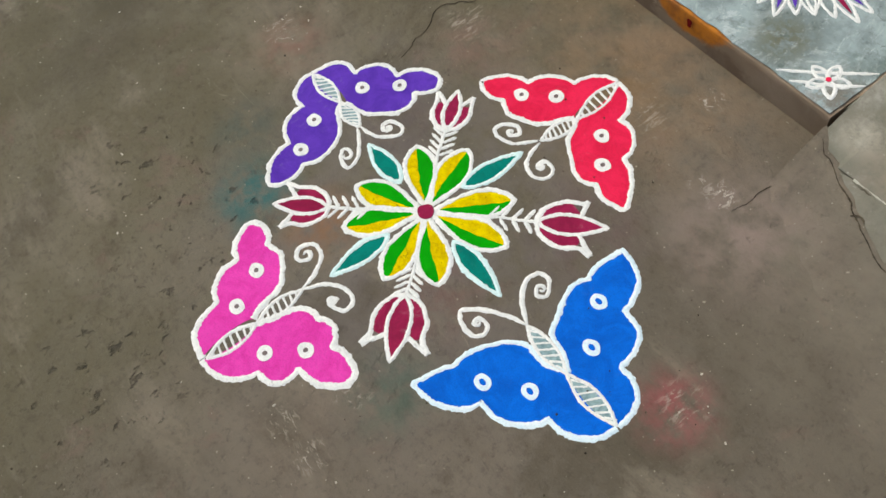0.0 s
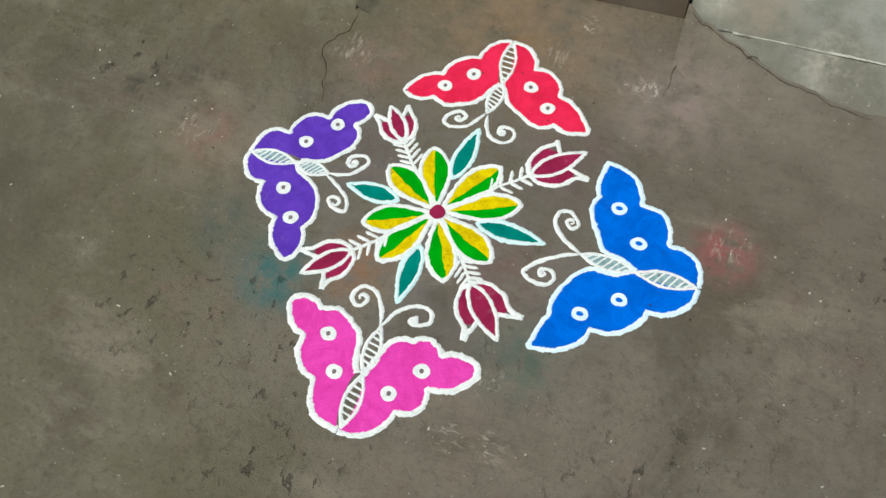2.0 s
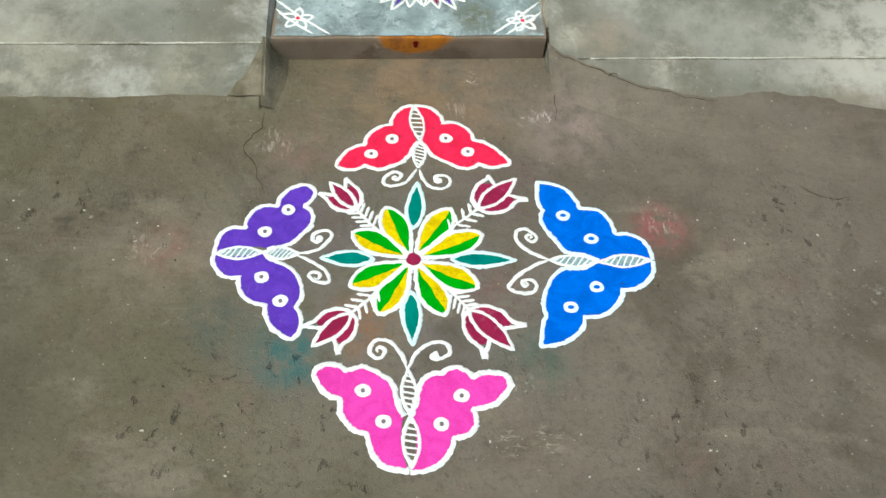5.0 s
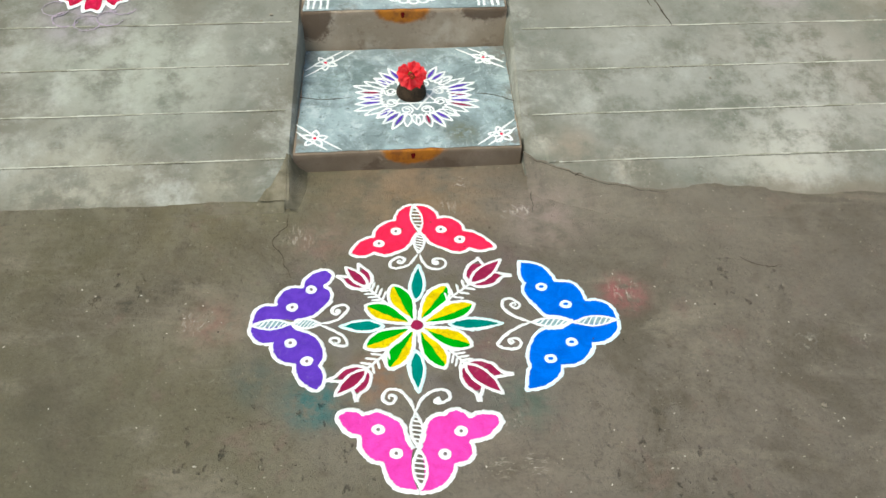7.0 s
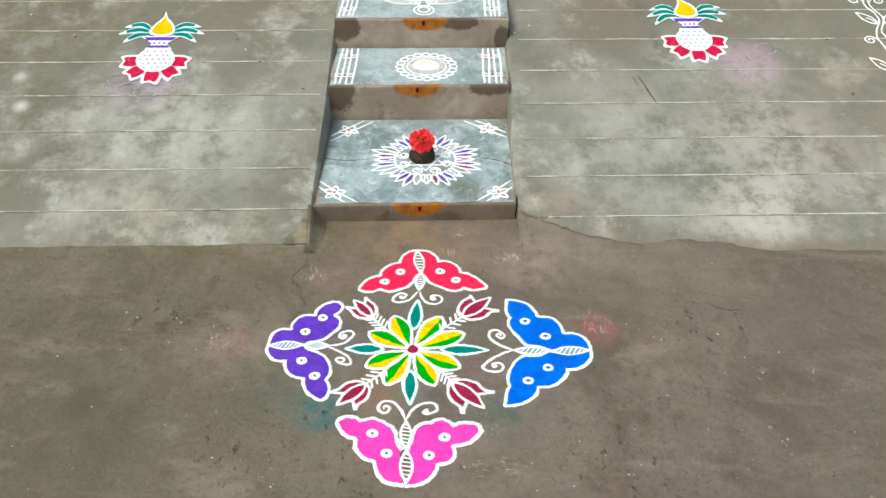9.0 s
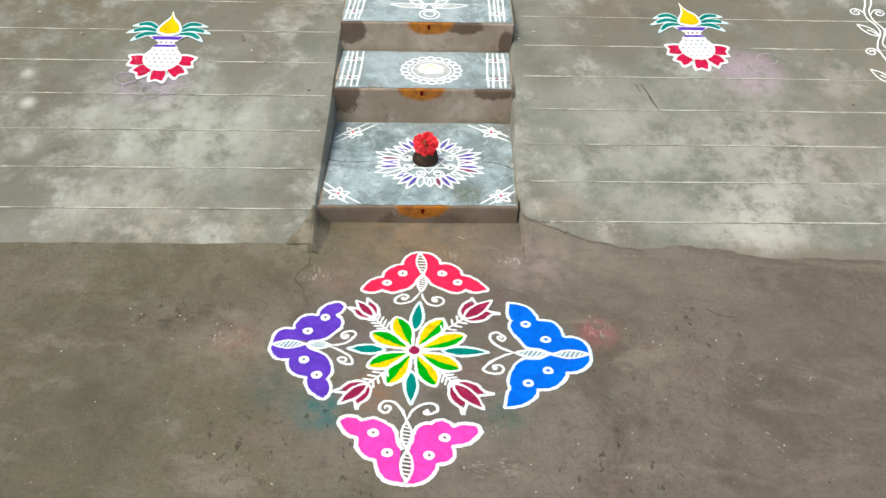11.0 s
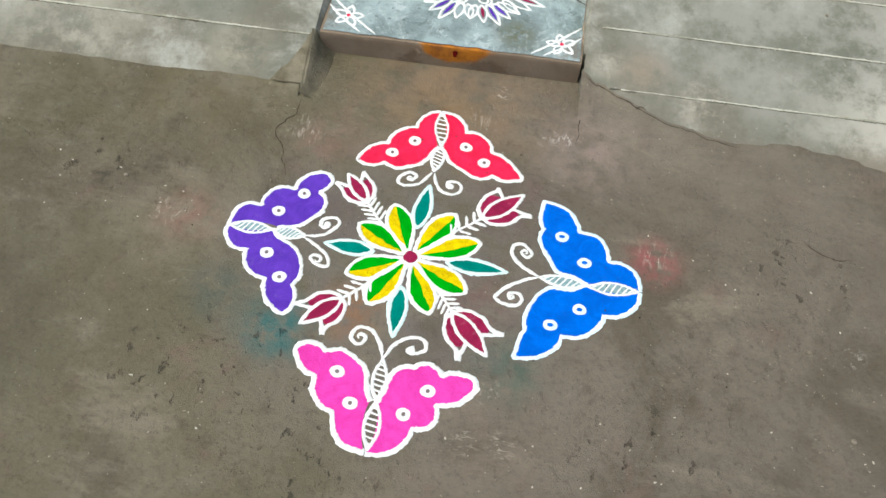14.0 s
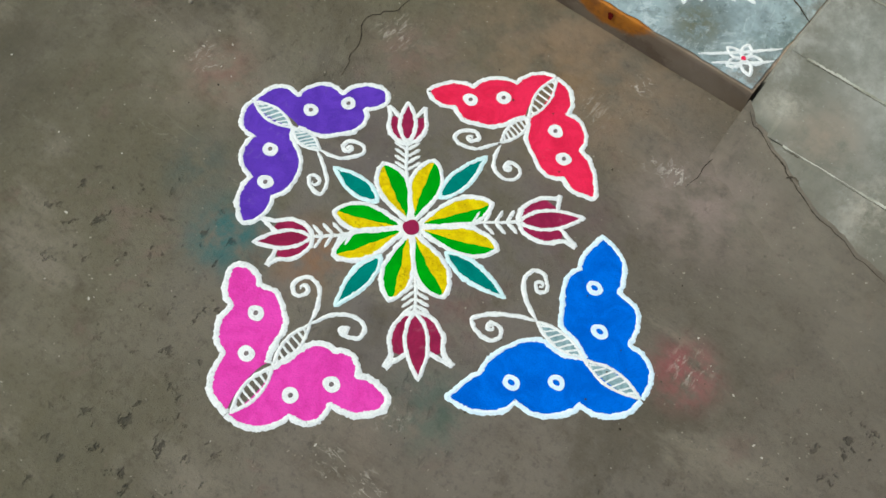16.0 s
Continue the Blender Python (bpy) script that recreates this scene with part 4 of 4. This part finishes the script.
def ladder(x0, x1, y0, y1, shear, zf, seed):
    """Four lines along the tread, tied by two pairs of cross strokes."""
    ob = thing("kolam_ladder", (x0 + x1) / 2, (y0 + y1) / 2, zf(0, 0), "white latticed line border across the grey tread", "rangoli", "line borders of the upper steps")
    for k in range(4):
        x = x0 + (x1 - x0) * k / 3
        part("long_line", ribbon(bmesh.new(), spline([(x + 0.003 * math.sin(9 * k + seed), y0), (x + shear * 0.5 + 0.002 * (k % 2), (y0 + y1) / 2), (x + shear + 0.004 * math.sin(5 * k + seed), y1)], step=0.012), 0.0088, 0.002, zf, seed=seed + k), WHITE, ob)
    for s in (0.2, 0.27, 0.74, 0.81):
        y = y0 + (y1 - y0) * s
        xx = shear * s
        part("tie", ribbon(bmesh.new(), spline([(x0 - 0.008 + xx, y + 0.004 * math.sin(9 * s)), ((x0 + x1) / 2 + xx, y - 0.003), (x1 + 0.008 + xx, y + 0.004)], step=0.01), 0.0062, 0.0024, zf, seed=s), WHITE, ob)
    for s in (0.235, 0.775):
        part("dot", layer(ring((x0 + x1) / 2 + shear * s, y0 + (y1 - y0) * s, 0.005, k=8), 0.003, zf), CRIMSON, ob, "dark red dot")


ladder(-0.292, -0.224, 1.257, 1.556, 0.020, Z2, 1)
ladder(0.305, 0.377, 1.257, 1.552, 0.013, Z2, 2)
ladder(-0.282, -0.223, 1.585, 1.90, 0.026, Z3, 3)
ladder(0.332, 0.390, 1.583, 1.90, 0.008, Z3, 4)

disc = thing("kolam_disc", 0.079, 1.397, 0.2227, "white scalloped disc with a small yellow triangle", "rangoli")
part("plate", layer(ring(0.079, 1.397, 0.082, 0.078, 40, wobble=0.05), 0.0016, Z2), FAINT, disc)
part("plate_rim", ribbon(bmesh.new(), ring(0.079, 1.397, 0.080, 0.075, 40), 0.010, 0.0024, Z2, closed=True), WHITE, disc)
part("inner_plate", layer(ring(0.077, 1.407, 0.055, 0.045, 30, wobble=0.1), 0.0022, Z2), WHITE, disc)
for k in range(20):
    a = 2 * math.pi * k / 20
    part("scallop", ribbon(bmesh.new(), ring(0.079 + 0.110 * math.cos(a), 1.397 + 0.103 * math.sin(a), 0.0165, 0.015, 12), 0.0085, 0.002, Z2, closed=True, seed=k), WHITE, disc)
tri = [Vector((0.045, 1.403)), Vector((0.078, 1.443)), Vector((0.105, 1.407))]
part("triangle", ribbon(bmesh.new(), [tri[0].lerp(tri[1], i / 8) for i in range(9)] + [tri[1].lerp(tri[2], i / 8) for i in range(1, 9)], 0.006, 0.0034, Z2), YELLOW, disc, "yellow powder triangle")
for k in range(6):
    x = 0.046 + 0.011 * k
    part("tick", ribbon(bmesh.new(), [Vector((x, 1.370)), Vector((x, 1.378)), Vector((x, 1.385))], 0.004, 0.0032, Z2), TREAD, disc)
arcs = [Vector((0.079 + 0.066 * math.cos(t), 1.397 + 0.062 * math.sin(t))) for t in (math.radians(200 + 140 * k / 24) for k in range(25))]
part("groove", ribbon(bmesh.new(), arcs, 0.0065, 0.0026, Z2), TREAD, disc)

bird = thing("kolam_winged_motif", 0.074, 1.710, 0.3552, "white winged scroll drawing on the upper grey tread", "rangoli")
for sgn in (-1, 1):
    for a, b, h in (((0.074 + sgn * 0.03, 1.720), (0.075 + sgn * 0.168, 1.742), 0.022), ((0.074 + sgn * 0.02, 1.740), (0.074 + sgn * 0.085, 1.790), 0.018)):
        part("wing_loop", ribbon(bmesh.new(), leaf_shape(a, b, h, 14, 0.9, 0.38), 0.0075, 0.002, Z3, closed=True, seed=sgn + h), WHITE, bird)
    part("wing_bed", layer(leaf_shape((0.074 + sgn * 0.035, 1.723), (0.074 + sgn * 0.13, 1.736), 0.012, 10), 0.0014, Z3), FAINT, bird)
    part("loop", ribbon(bmesh.new(), ring(0.074 + sgn * 0.035, 1.730, 0.022, 0.026, 18), 0.007, 0.002, Z3, closed=True), WHITE, bird)
for r, y in ((0.042, 1.645), (0.024, 1.650), (0.03, 1.720), (0.036, 1.780)):
    part("round_line", ribbon(bmesh.new(), ring(0.074, y, r, r * 1.1, 22), 0.0085, 0.0022, Z3, closed=True, seed=r), WHITE, bird)


# ---- pots drawn on the ramps ----
def pot_drawing(cx, cy, lean, seed):
    """A water pot on red petals, with mango leaves and a yellow coconut."""
    zf = lambda x, y: on_ramp(x, y) + 0.0022
    ob = thing("rangoli_pot", cx, cy, zf(cx, cy), "white pot drawn in powder with red petals and teal leaves", "rangoli", "pot drawings on the ramps")

    def at(x, y):
        return Vector((cx + x, cy + y))

    for k, (ang, r) in enumerate(((186, 0.122), (226, 0.125), (270, 0.118), (314, 0.125), (354, 0.122))):
        a = math.radians(ang)
        u = Vector((math.cos(a), math.sin(a)))
        v = Vector((-u.y, u.x))
        o = at(0, -0.002) - u * 0.012
        pts = [o + u * 0.072 - v * 0.020, o + u * 0.100 - v * 0.033, o + u * 0.142 - v * 0.030, o + u * 0.136 - v * 0.006, o + u * 0.146 + v * 0.022, o + u * 0.104 + v * 0.033, o + u * 0.072 + v * 0.020]
        edge = spline(pts, closed=True)
        lobe_ob = part("base_petal", layer([o + u * 0.108 + (q - o - u * 0.108) * 1.20 for q in edge], 0.0018, zf), WHITE, ob, "white-edged petal")
        part("petal_fill", layer([o + u * 0.109 + (q - o - u * 0.109) * 0.84 for q in edge], 0.0030, zf), ROSE, lobe_ob, "rose-red powder")
    belly = part("belly", layer(ring(cx, cy, 0.078, 0.074, 34, wobble=0.04), 0.0032, zf), WHITE, ob, "white belly with grey dots")
    rng = random.Random(seed)
    for j in range(5):
        for i in range(6):
            x, y = -0.06 + 0.024 * i + 0.012 * (j % 2), -0.048 + 0.024 * j
            if (x / 0.072) ** 2 + (y / 0.066) ** 2 < 1:
                q = at(x + rng.uniform(-0.003, 0.003), y)
                part("dot", layer(ring(q.x, q.y, 0.0062, 0.0040, 7), 0.0040, zf), TREAD, belly)
    neck = [at(-0.055, 0.062), at(-0.034, 0.088), at(-0.030, 0.100), at(-0.080, 0.141), at(0.080, 0.141), at(0.034, 0.100), at(0.036, 0.088), at(0.056, 0.062)]
    neck_ob = part("neck", layer(neck, 0.0030, zf), WHITE, ob, "white neck with violet bands")
    part("rim_band", layer([at(-0.052, 0.115), at(-0.066, 0.134), at(0.066, 0.134), at(0.050, 0.115)], 0.0042, zf), PURPLE, neck_ob, "violet band")
    part("collar_band", layer([at(-0.046, 0.070), at(-0.038, 0.082), at(0.036, 0.083), at(0.046, 0.070)], 0.0042, zf), PURPLE, neck_ob, "violet band")
    for i in (-1, 0, 1):
        q = at(0.02 * i, 0.097)
        part("dot", layer(ring(q.x, q.y, 0.005, 0.0045, 8), 0.0044, zf), CRIMSON, neck_ob)
    for sgn in (-1, 1):
        for k, (ex, ey, mx, my) in enumerate(((0.158, 0.202, 0.09, 0.216), (0.176, 0.158, 0.10, 0.183), (0.150, 0.106, 0.10, 0.150))):
            a, m, b = at(sgn * 0.046, 0.185 - 0.016 * k), at(sgn * mx, my), at(sgn * ex, ey + 0.012 * sgn * lean)
            line = spline([a, m, b])
            half = [0.0145 * math.sin(math.pi * min(1, 0.12 + 0.88 * i / (len(line) - 1))) ** 0.8 for i in range(len(line))]
            up, lo = [], []
            for i, q in enumerate(line):
                d = (line[min(i + 1, len(line) - 1)] - line[max(i - 1, 0)]).normalized()
                nn = Vector((-d.y, d.x))
                up.append(q + nn * (half[i] + 0.001))
                lo.append(q - nn * (half[i] + 0.001))
            lf = part("mango_leaf", layer(up + lo[::-1], 0.0018, zf), CYANED, ob, "white-edged leaf")
            cut = int(len(line) * 0.8)
            part("leaf_fill", layer([q + (u - q) * 0.66 for q, u in zip(line[:cut], up[:cut])] + [q + (u - q) * 0.66 for q, u in zip(line[:cut], lo[:cut])][::-1], 0.0028, zf), TEAL, lf, "teal powder")
    nut = [at(-0.046, 0.158), at(-0.051, 0.185), at(-0.030, 0.228), at(-0.008 - 0.02 * lean, 0.262), at(-0.002 - 0.03 * lean, 0.300), at(0.012 - 0.02 * lean, 0.260), at(0.038, 0.224), at(0.052, 0.182), at(0.044, 0.156), at(0.0, 0.143)]
    nut_ob = part("coconut", layer(spline(nut, closed=True), 0.0030, zf), WHITE, ob, "white-edged coconut")
    o = at(0, 0.186)
    part("coconut_fill", layer([o + (q - o) * 0.80 for q in spline(nut, closed=True)], 0.0040, zf), MUSTARD, nut_ob, "yellow powder")


for o, flip in ((Vector((-1.035, 1.33)), 1), (Vector((1.40, 1.50)), -1)):
    side = -1 if o.x < 0 else 1
    zf = lambda x, y: on_ramp(x, y) + 0.0022
    for k in range(5):
        a = math.radians(190 + 40 * k)
        q = o + Vector((0.115 * math.cos(a), 0.085 * math.sin(a)))
        part("faded_trace", ribbon(bmesh.new(), ring(q.x, q.y, 0.045, 0.034, 22)[4:], 0.0048, 0.0003, zf, rough=0.8, seed=k), GHOST, ramps[side], "rubbed-out lilac chalk trace")
pot_drawing(-1.024, 1.432, 0.0, 1)
pot_drawing(1.220, 1.543, 0.7, 2)

# a climbing vine in white lines at the edge of the east ramp
zr = lambda x, y: on_ramp(x, y) + 0.0015
vine = thing("rangoli_vine", 2.05, 1.65, zr(2.05, 1.65), "white line drawing of a curling vine on the concrete ramp", "rangoli")
for text in ("2120,1250 2078,1330 2034,1410 2032,1482 2020,1556 2034,1605 2066,1667 2060,1718 2037,1763 2039,1809 2062,1870 2076,1930 2058,1990", "2150,1280 2110,1370 2068,1450 2058,1556 2053,1599 2089,1680 2062,1750 2061,1809 2090,1870 2104,1930 2088,1990"):
    part("stem", ribbon(bmesh.new(), spline(mm(text)), 0.0078, 0.002, zr, taper=6), WHITE, vine)
for k, (root, tip, half) in enumerate((((2.052, 1.645), (1.978, 1.720), 0.020), ((2.010, 1.350), (1.943, 1.427), 0.021), ((2.085, 1.645), (2.150, 1.720), 0.020), ((2.075, 1.900), (2.005, 1.960), 0.019), ((2.075, 1.420), (2.150, 1.480), 0.020))):
    leaf = part("leaf", ribbon(bmesh.new(), leaf_shape(root, tip, half, 12, 0.9, 0.42), 0.0072, 0.002, zr, closed=True, seed=k), WHITE, vine)
    r, t = Vector(root), Vector(tip)
    part("midrib", ribbon(bmesh.new(), spline([r, r.lerp(t, 0.3) + Vector((0.003, 0.003)), r.lerp(t, 0.55)]), 0.006, 0.002, zr, taper=4, seed=k), WHITE, leaf)
for k, (x, y, way) in enumerate(((1.984, 1.538, 1), (2.103, 1.800, -1), (1.998, 1.805, 1), (2.115, 1.560, -1))):
    curl = [Vector((x + way * (0.030 - 0.0013 * q) * math.cos(0.3 + 0.5 * q), y + (0.026 - 0.0011 * q) * math.sin(0.3 + 0.5 * q))) for q in range(20)]
    part("curl", ribbon(bmesh.new(), spline([Vector((x + way * 0.042, y - 0.012))] + curl), 0.0075, 0.002, zr, seed=k), WHITE, vine)

# ---- the dung mound and the hibiscus on it ----
MX, MY, MZ = 0.052, 0.962, 0.0662
mound = bmesh.new()
prof = [(0.0, -0.002), (0.046, -0.002), (0.051, 0.004), (0.0505, 0.014), (0.047, 0.024), (0.0435, 0.036), (0.040, 0.045), (0.032, 0.050), (0.016, 0.052), (0.0, 0.052)]
rows = []
for r, z in prof:
    row = []
    for k in range(28):
        a = 2 * math.pi * k / 28
        f = 1 + 0.10 * noise.noise((math.cos(a) * 1.5, math.sin(a) * 1.5, z * 30)) + 0.04 * noise.noise((math.cos(a) * 5, math.sin(a) * 5, z * 90))
        row.append(mound.verts.new((MX + r * f * math.cos(a), MY + r * f * math.sin(a), MZ + z)))
    rows.append(row)
for a, b in zip(rows, rows[1:]):
    for k in range(28):
        mound.faces.new((a[k], a[(k + 1) % 28], b[(k + 1) % 28], b[k]))
bmesh.ops.remove_doubles(mound, verts=mound.verts, dist=0.0004)
hold = thing("dung_mound", MX, MY, MZ, "small dark brown dung mound standing on the painted step", "mound")
part("mound_body", mound, DUNG, hold)

bloom = thing("hibiscus_flower", MX - 0.003, MY - 0.010, MZ + 0.084, "fresh red hibiscus bloom set upright on the dung mound", "flower")
facing = Matrix.Translation((MX - 0.003, MY - 0.012, MZ + 0.084)) @ pose(0, 0, 0, 62, 8, -6)
rng = random.Random(12)
for count, size, lift, spin in ((5, 0.050, 0.0, 0.3), (2, 0.030, 0.006, 0.9)):
    for k in range(count):
        bm = bmesh.new()
        a0 = 2 * math.pi * k / count + spin + rng.uniform(-0.2, 0.2)
        big, tilt, ph = size * rng.uniform(0.86, 1.08), rng.uniform(-0.25, 0.35), rng.uniform(0, 6)
        grid = []
        for i in range(11):
            s = i / 10
            row = []
            for j in range(-6, 7):
                w = j / 6
                half = 0.80 * math.sin(math.pi * min(1, 0.10 + 0.58 * s ** 0.75)) ** 0.75
                ang = a0 + w * half
                r = big * (0.05 + s * (0.95 - 0.16 * w * w + 0.05 * math.sin(11 * w + ph)))
                z = lift + 0.018 * s - 0.012 * s ** 3 + tilt * 0.02 * s * s + 0.0050 * s * math.sin(5 * w + ph) + 0.0012 * s * math.sin(13 * w + 2 * ph)
                row.append(bm.verts.new(facing @ Vector((r * math.cos(ang), r * math.sin(ang), z))))
            grid.append(row)
        for a, b in zip(grid, grid[1:]):
            for j in range(12):
                bm.faces.new((a[j], a[j + 1], b[j + 1], b[j]))
        bmesh.ops.solidify(bm, geom=bm.faces[:], thickness=0.0008)
        part("petal", bm, PETAL, bloom)
bm = bmesh.new()
bmesh.ops.create_uvsphere(bm, u_segments=14, v_segments=8, radius=0.0095, matrix=facing @ Matrix.Translation((0, 0, 0.010)))
part("heart", bm, HEART, bloom, "dark crimson throat")
bm = bmesh.new()
bmesh.ops.create_cone(bm, segments=10, radius1=0.0022, radius2=0.0015, depth=0.034, cap_ends=True, matrix=facing @ Matrix.Translation((0, 0, 0.028)))
column = part("stamen_column", bm, HEART, bloom)
bm = bmesh.new()
for k in range(16):
    a = 2.4 * k
    bmesh.ops.create_icosphere(bm, subdivisions=1, radius=0.0014, matrix=facing @ Matrix.Translation((0.004 * math.cos(a), 0.004 * math.sin(a), 0.032 + 0.0008 * k)))
part("anthers", bm, POLLEN, column)
bm = bmesh.new()
bmesh.ops.create_cone(bm, segments=12, radius1=0.012, radius2=0.004, depth=0.02, cap_ends=True, matrix=facing @ Matrix.Translation((0, 0, -0.006)) @ pose(0, 0, 0, 180, 0, 0))
part("calyx", bm, GREEN, bloom)
bm = bmesh.new()
bmesh.ops.create_cone(bm, segments=8, radius1=0.003, radius2=0.003, depth=0.04, cap_ends=True, matrix=Matrix.Translation((MX - 0.003, MY - 0.003, MZ + 0.062)))
part("stalk", bm, GREEN, bloom)


# ---- crumbs and pebbles ----
def pebble(x, y, r, seed, z=None, tone=PEBBLE, label="small loose crumb of stone on the cement"):
    bm = bmesh.new()
    bmesh.ops.create_icosphere(bm, subdivisions=1, radius=r)
    zz = ground_height(x, y) if z is None else z
    for v in bm.verts:
        f = 1 + 0.35 * noise.noise(v.co / r * 1.3 + Vector((seed * 3.1, 0, 0)))
        v.co = Vector((x + v.co.x * f, y + v.co.y * f, zz + r * 0.35 + v.co.z * f * 0.6))
    ob = part("pebble", bm, tone, smooth=False)
    return tagged(ob, label, "pebble", "loose crumbs")


for k, (x, y) in enumerate(mm("833,21 1003,75 1235,-374 1081,-457 1205,-570 1150,-420 1130,-500 1010,-330 -726,135 -820,240 700,-300 940,-120")):
    pebble(x, y, 0.0035 + 0.004 * ((k * 37) % 10) / 10, k)
for k, (x, y) in enumerate(mm("-449,1237 -604,1423 -714,1581 -707,1556 1794,1544 1800,1213 1066,923 -417,1263")):
    pebble(x, y, 0.005 + 0.002 * (k % 2), k + 40, on_ramp(x, y))
for k, (x, y) in enumerate(mm("-1587,1717 -1380,1583 -667,1494 525,1636 457,1591")):
    pebble(x, y, 0.008 if k != 2 else 0.005, k + 60, on_ramp(x, y), LIME, "pale chip of lime lying on the ramp")
rng = random.Random(5)
bm = bmesh.new()
for k in range(420):
    x, y = rng.uniform(-1.9, 1.9), rng.uniform(-1.6, 0.45)
    if noise.noise((x * 1.4, y * 1.4, 3)) < 0.0:
        continue
    r = rng.uniform(0.0010, 0.0028)
    bmesh.ops.create_icosphere(bm, subdivisions=1, radius=r, matrix=Matrix.Translation((x, y, ground_height(x, y) + r * 0.4)))
grit = part("grit", bm, DIRT, smooth=False)
tagged(grit, "fine dark grit scattered over the cement", "grit", kind="stuff")

rng = random.Random(8)
bm = bmesh.new()
for x0, y0, spread, count in ((0.52, -0.44, 0.14, 16), (0.18, -0.44, 0.05, 5), (-0.62, -0.3, 0.2, 7), (-0.86, 0.17, 0.12, 7), (1.05, -0.22, 0.25, 10), (-0.3, -0.4, 0.15, 5), (0.62, 0.08, 0.05, 6), (-0.59, 0.05, 0.06, 8)):
    for k in range(count):
        x, y, r = rng.gauss(x0, spread), rng.gauss(y0, spread * 0.8), rng.uniform(0.0010, 0.0026)
        if max(abs(x), abs(y)) < 0.5 and abs(x) + abs(y) < 0.56:
            continue
        bmesh.ops.create_icosphere(bm, subdivisions=1, radius=r, matrix=Matrix.LocRotScale((x, y, ground_height(x, y) + r * 0.2), Matrix.Rotation(rng.uniform(0, 3.1), 3, "Z"), (rng.uniform(0.8, 2.2), 1.0, 0.5)))
tagged(part("lime_flecks", bm, FLECK, smooth=False), "pale flecks of spilled white powder on the cement", "flecks", kind="stuff")
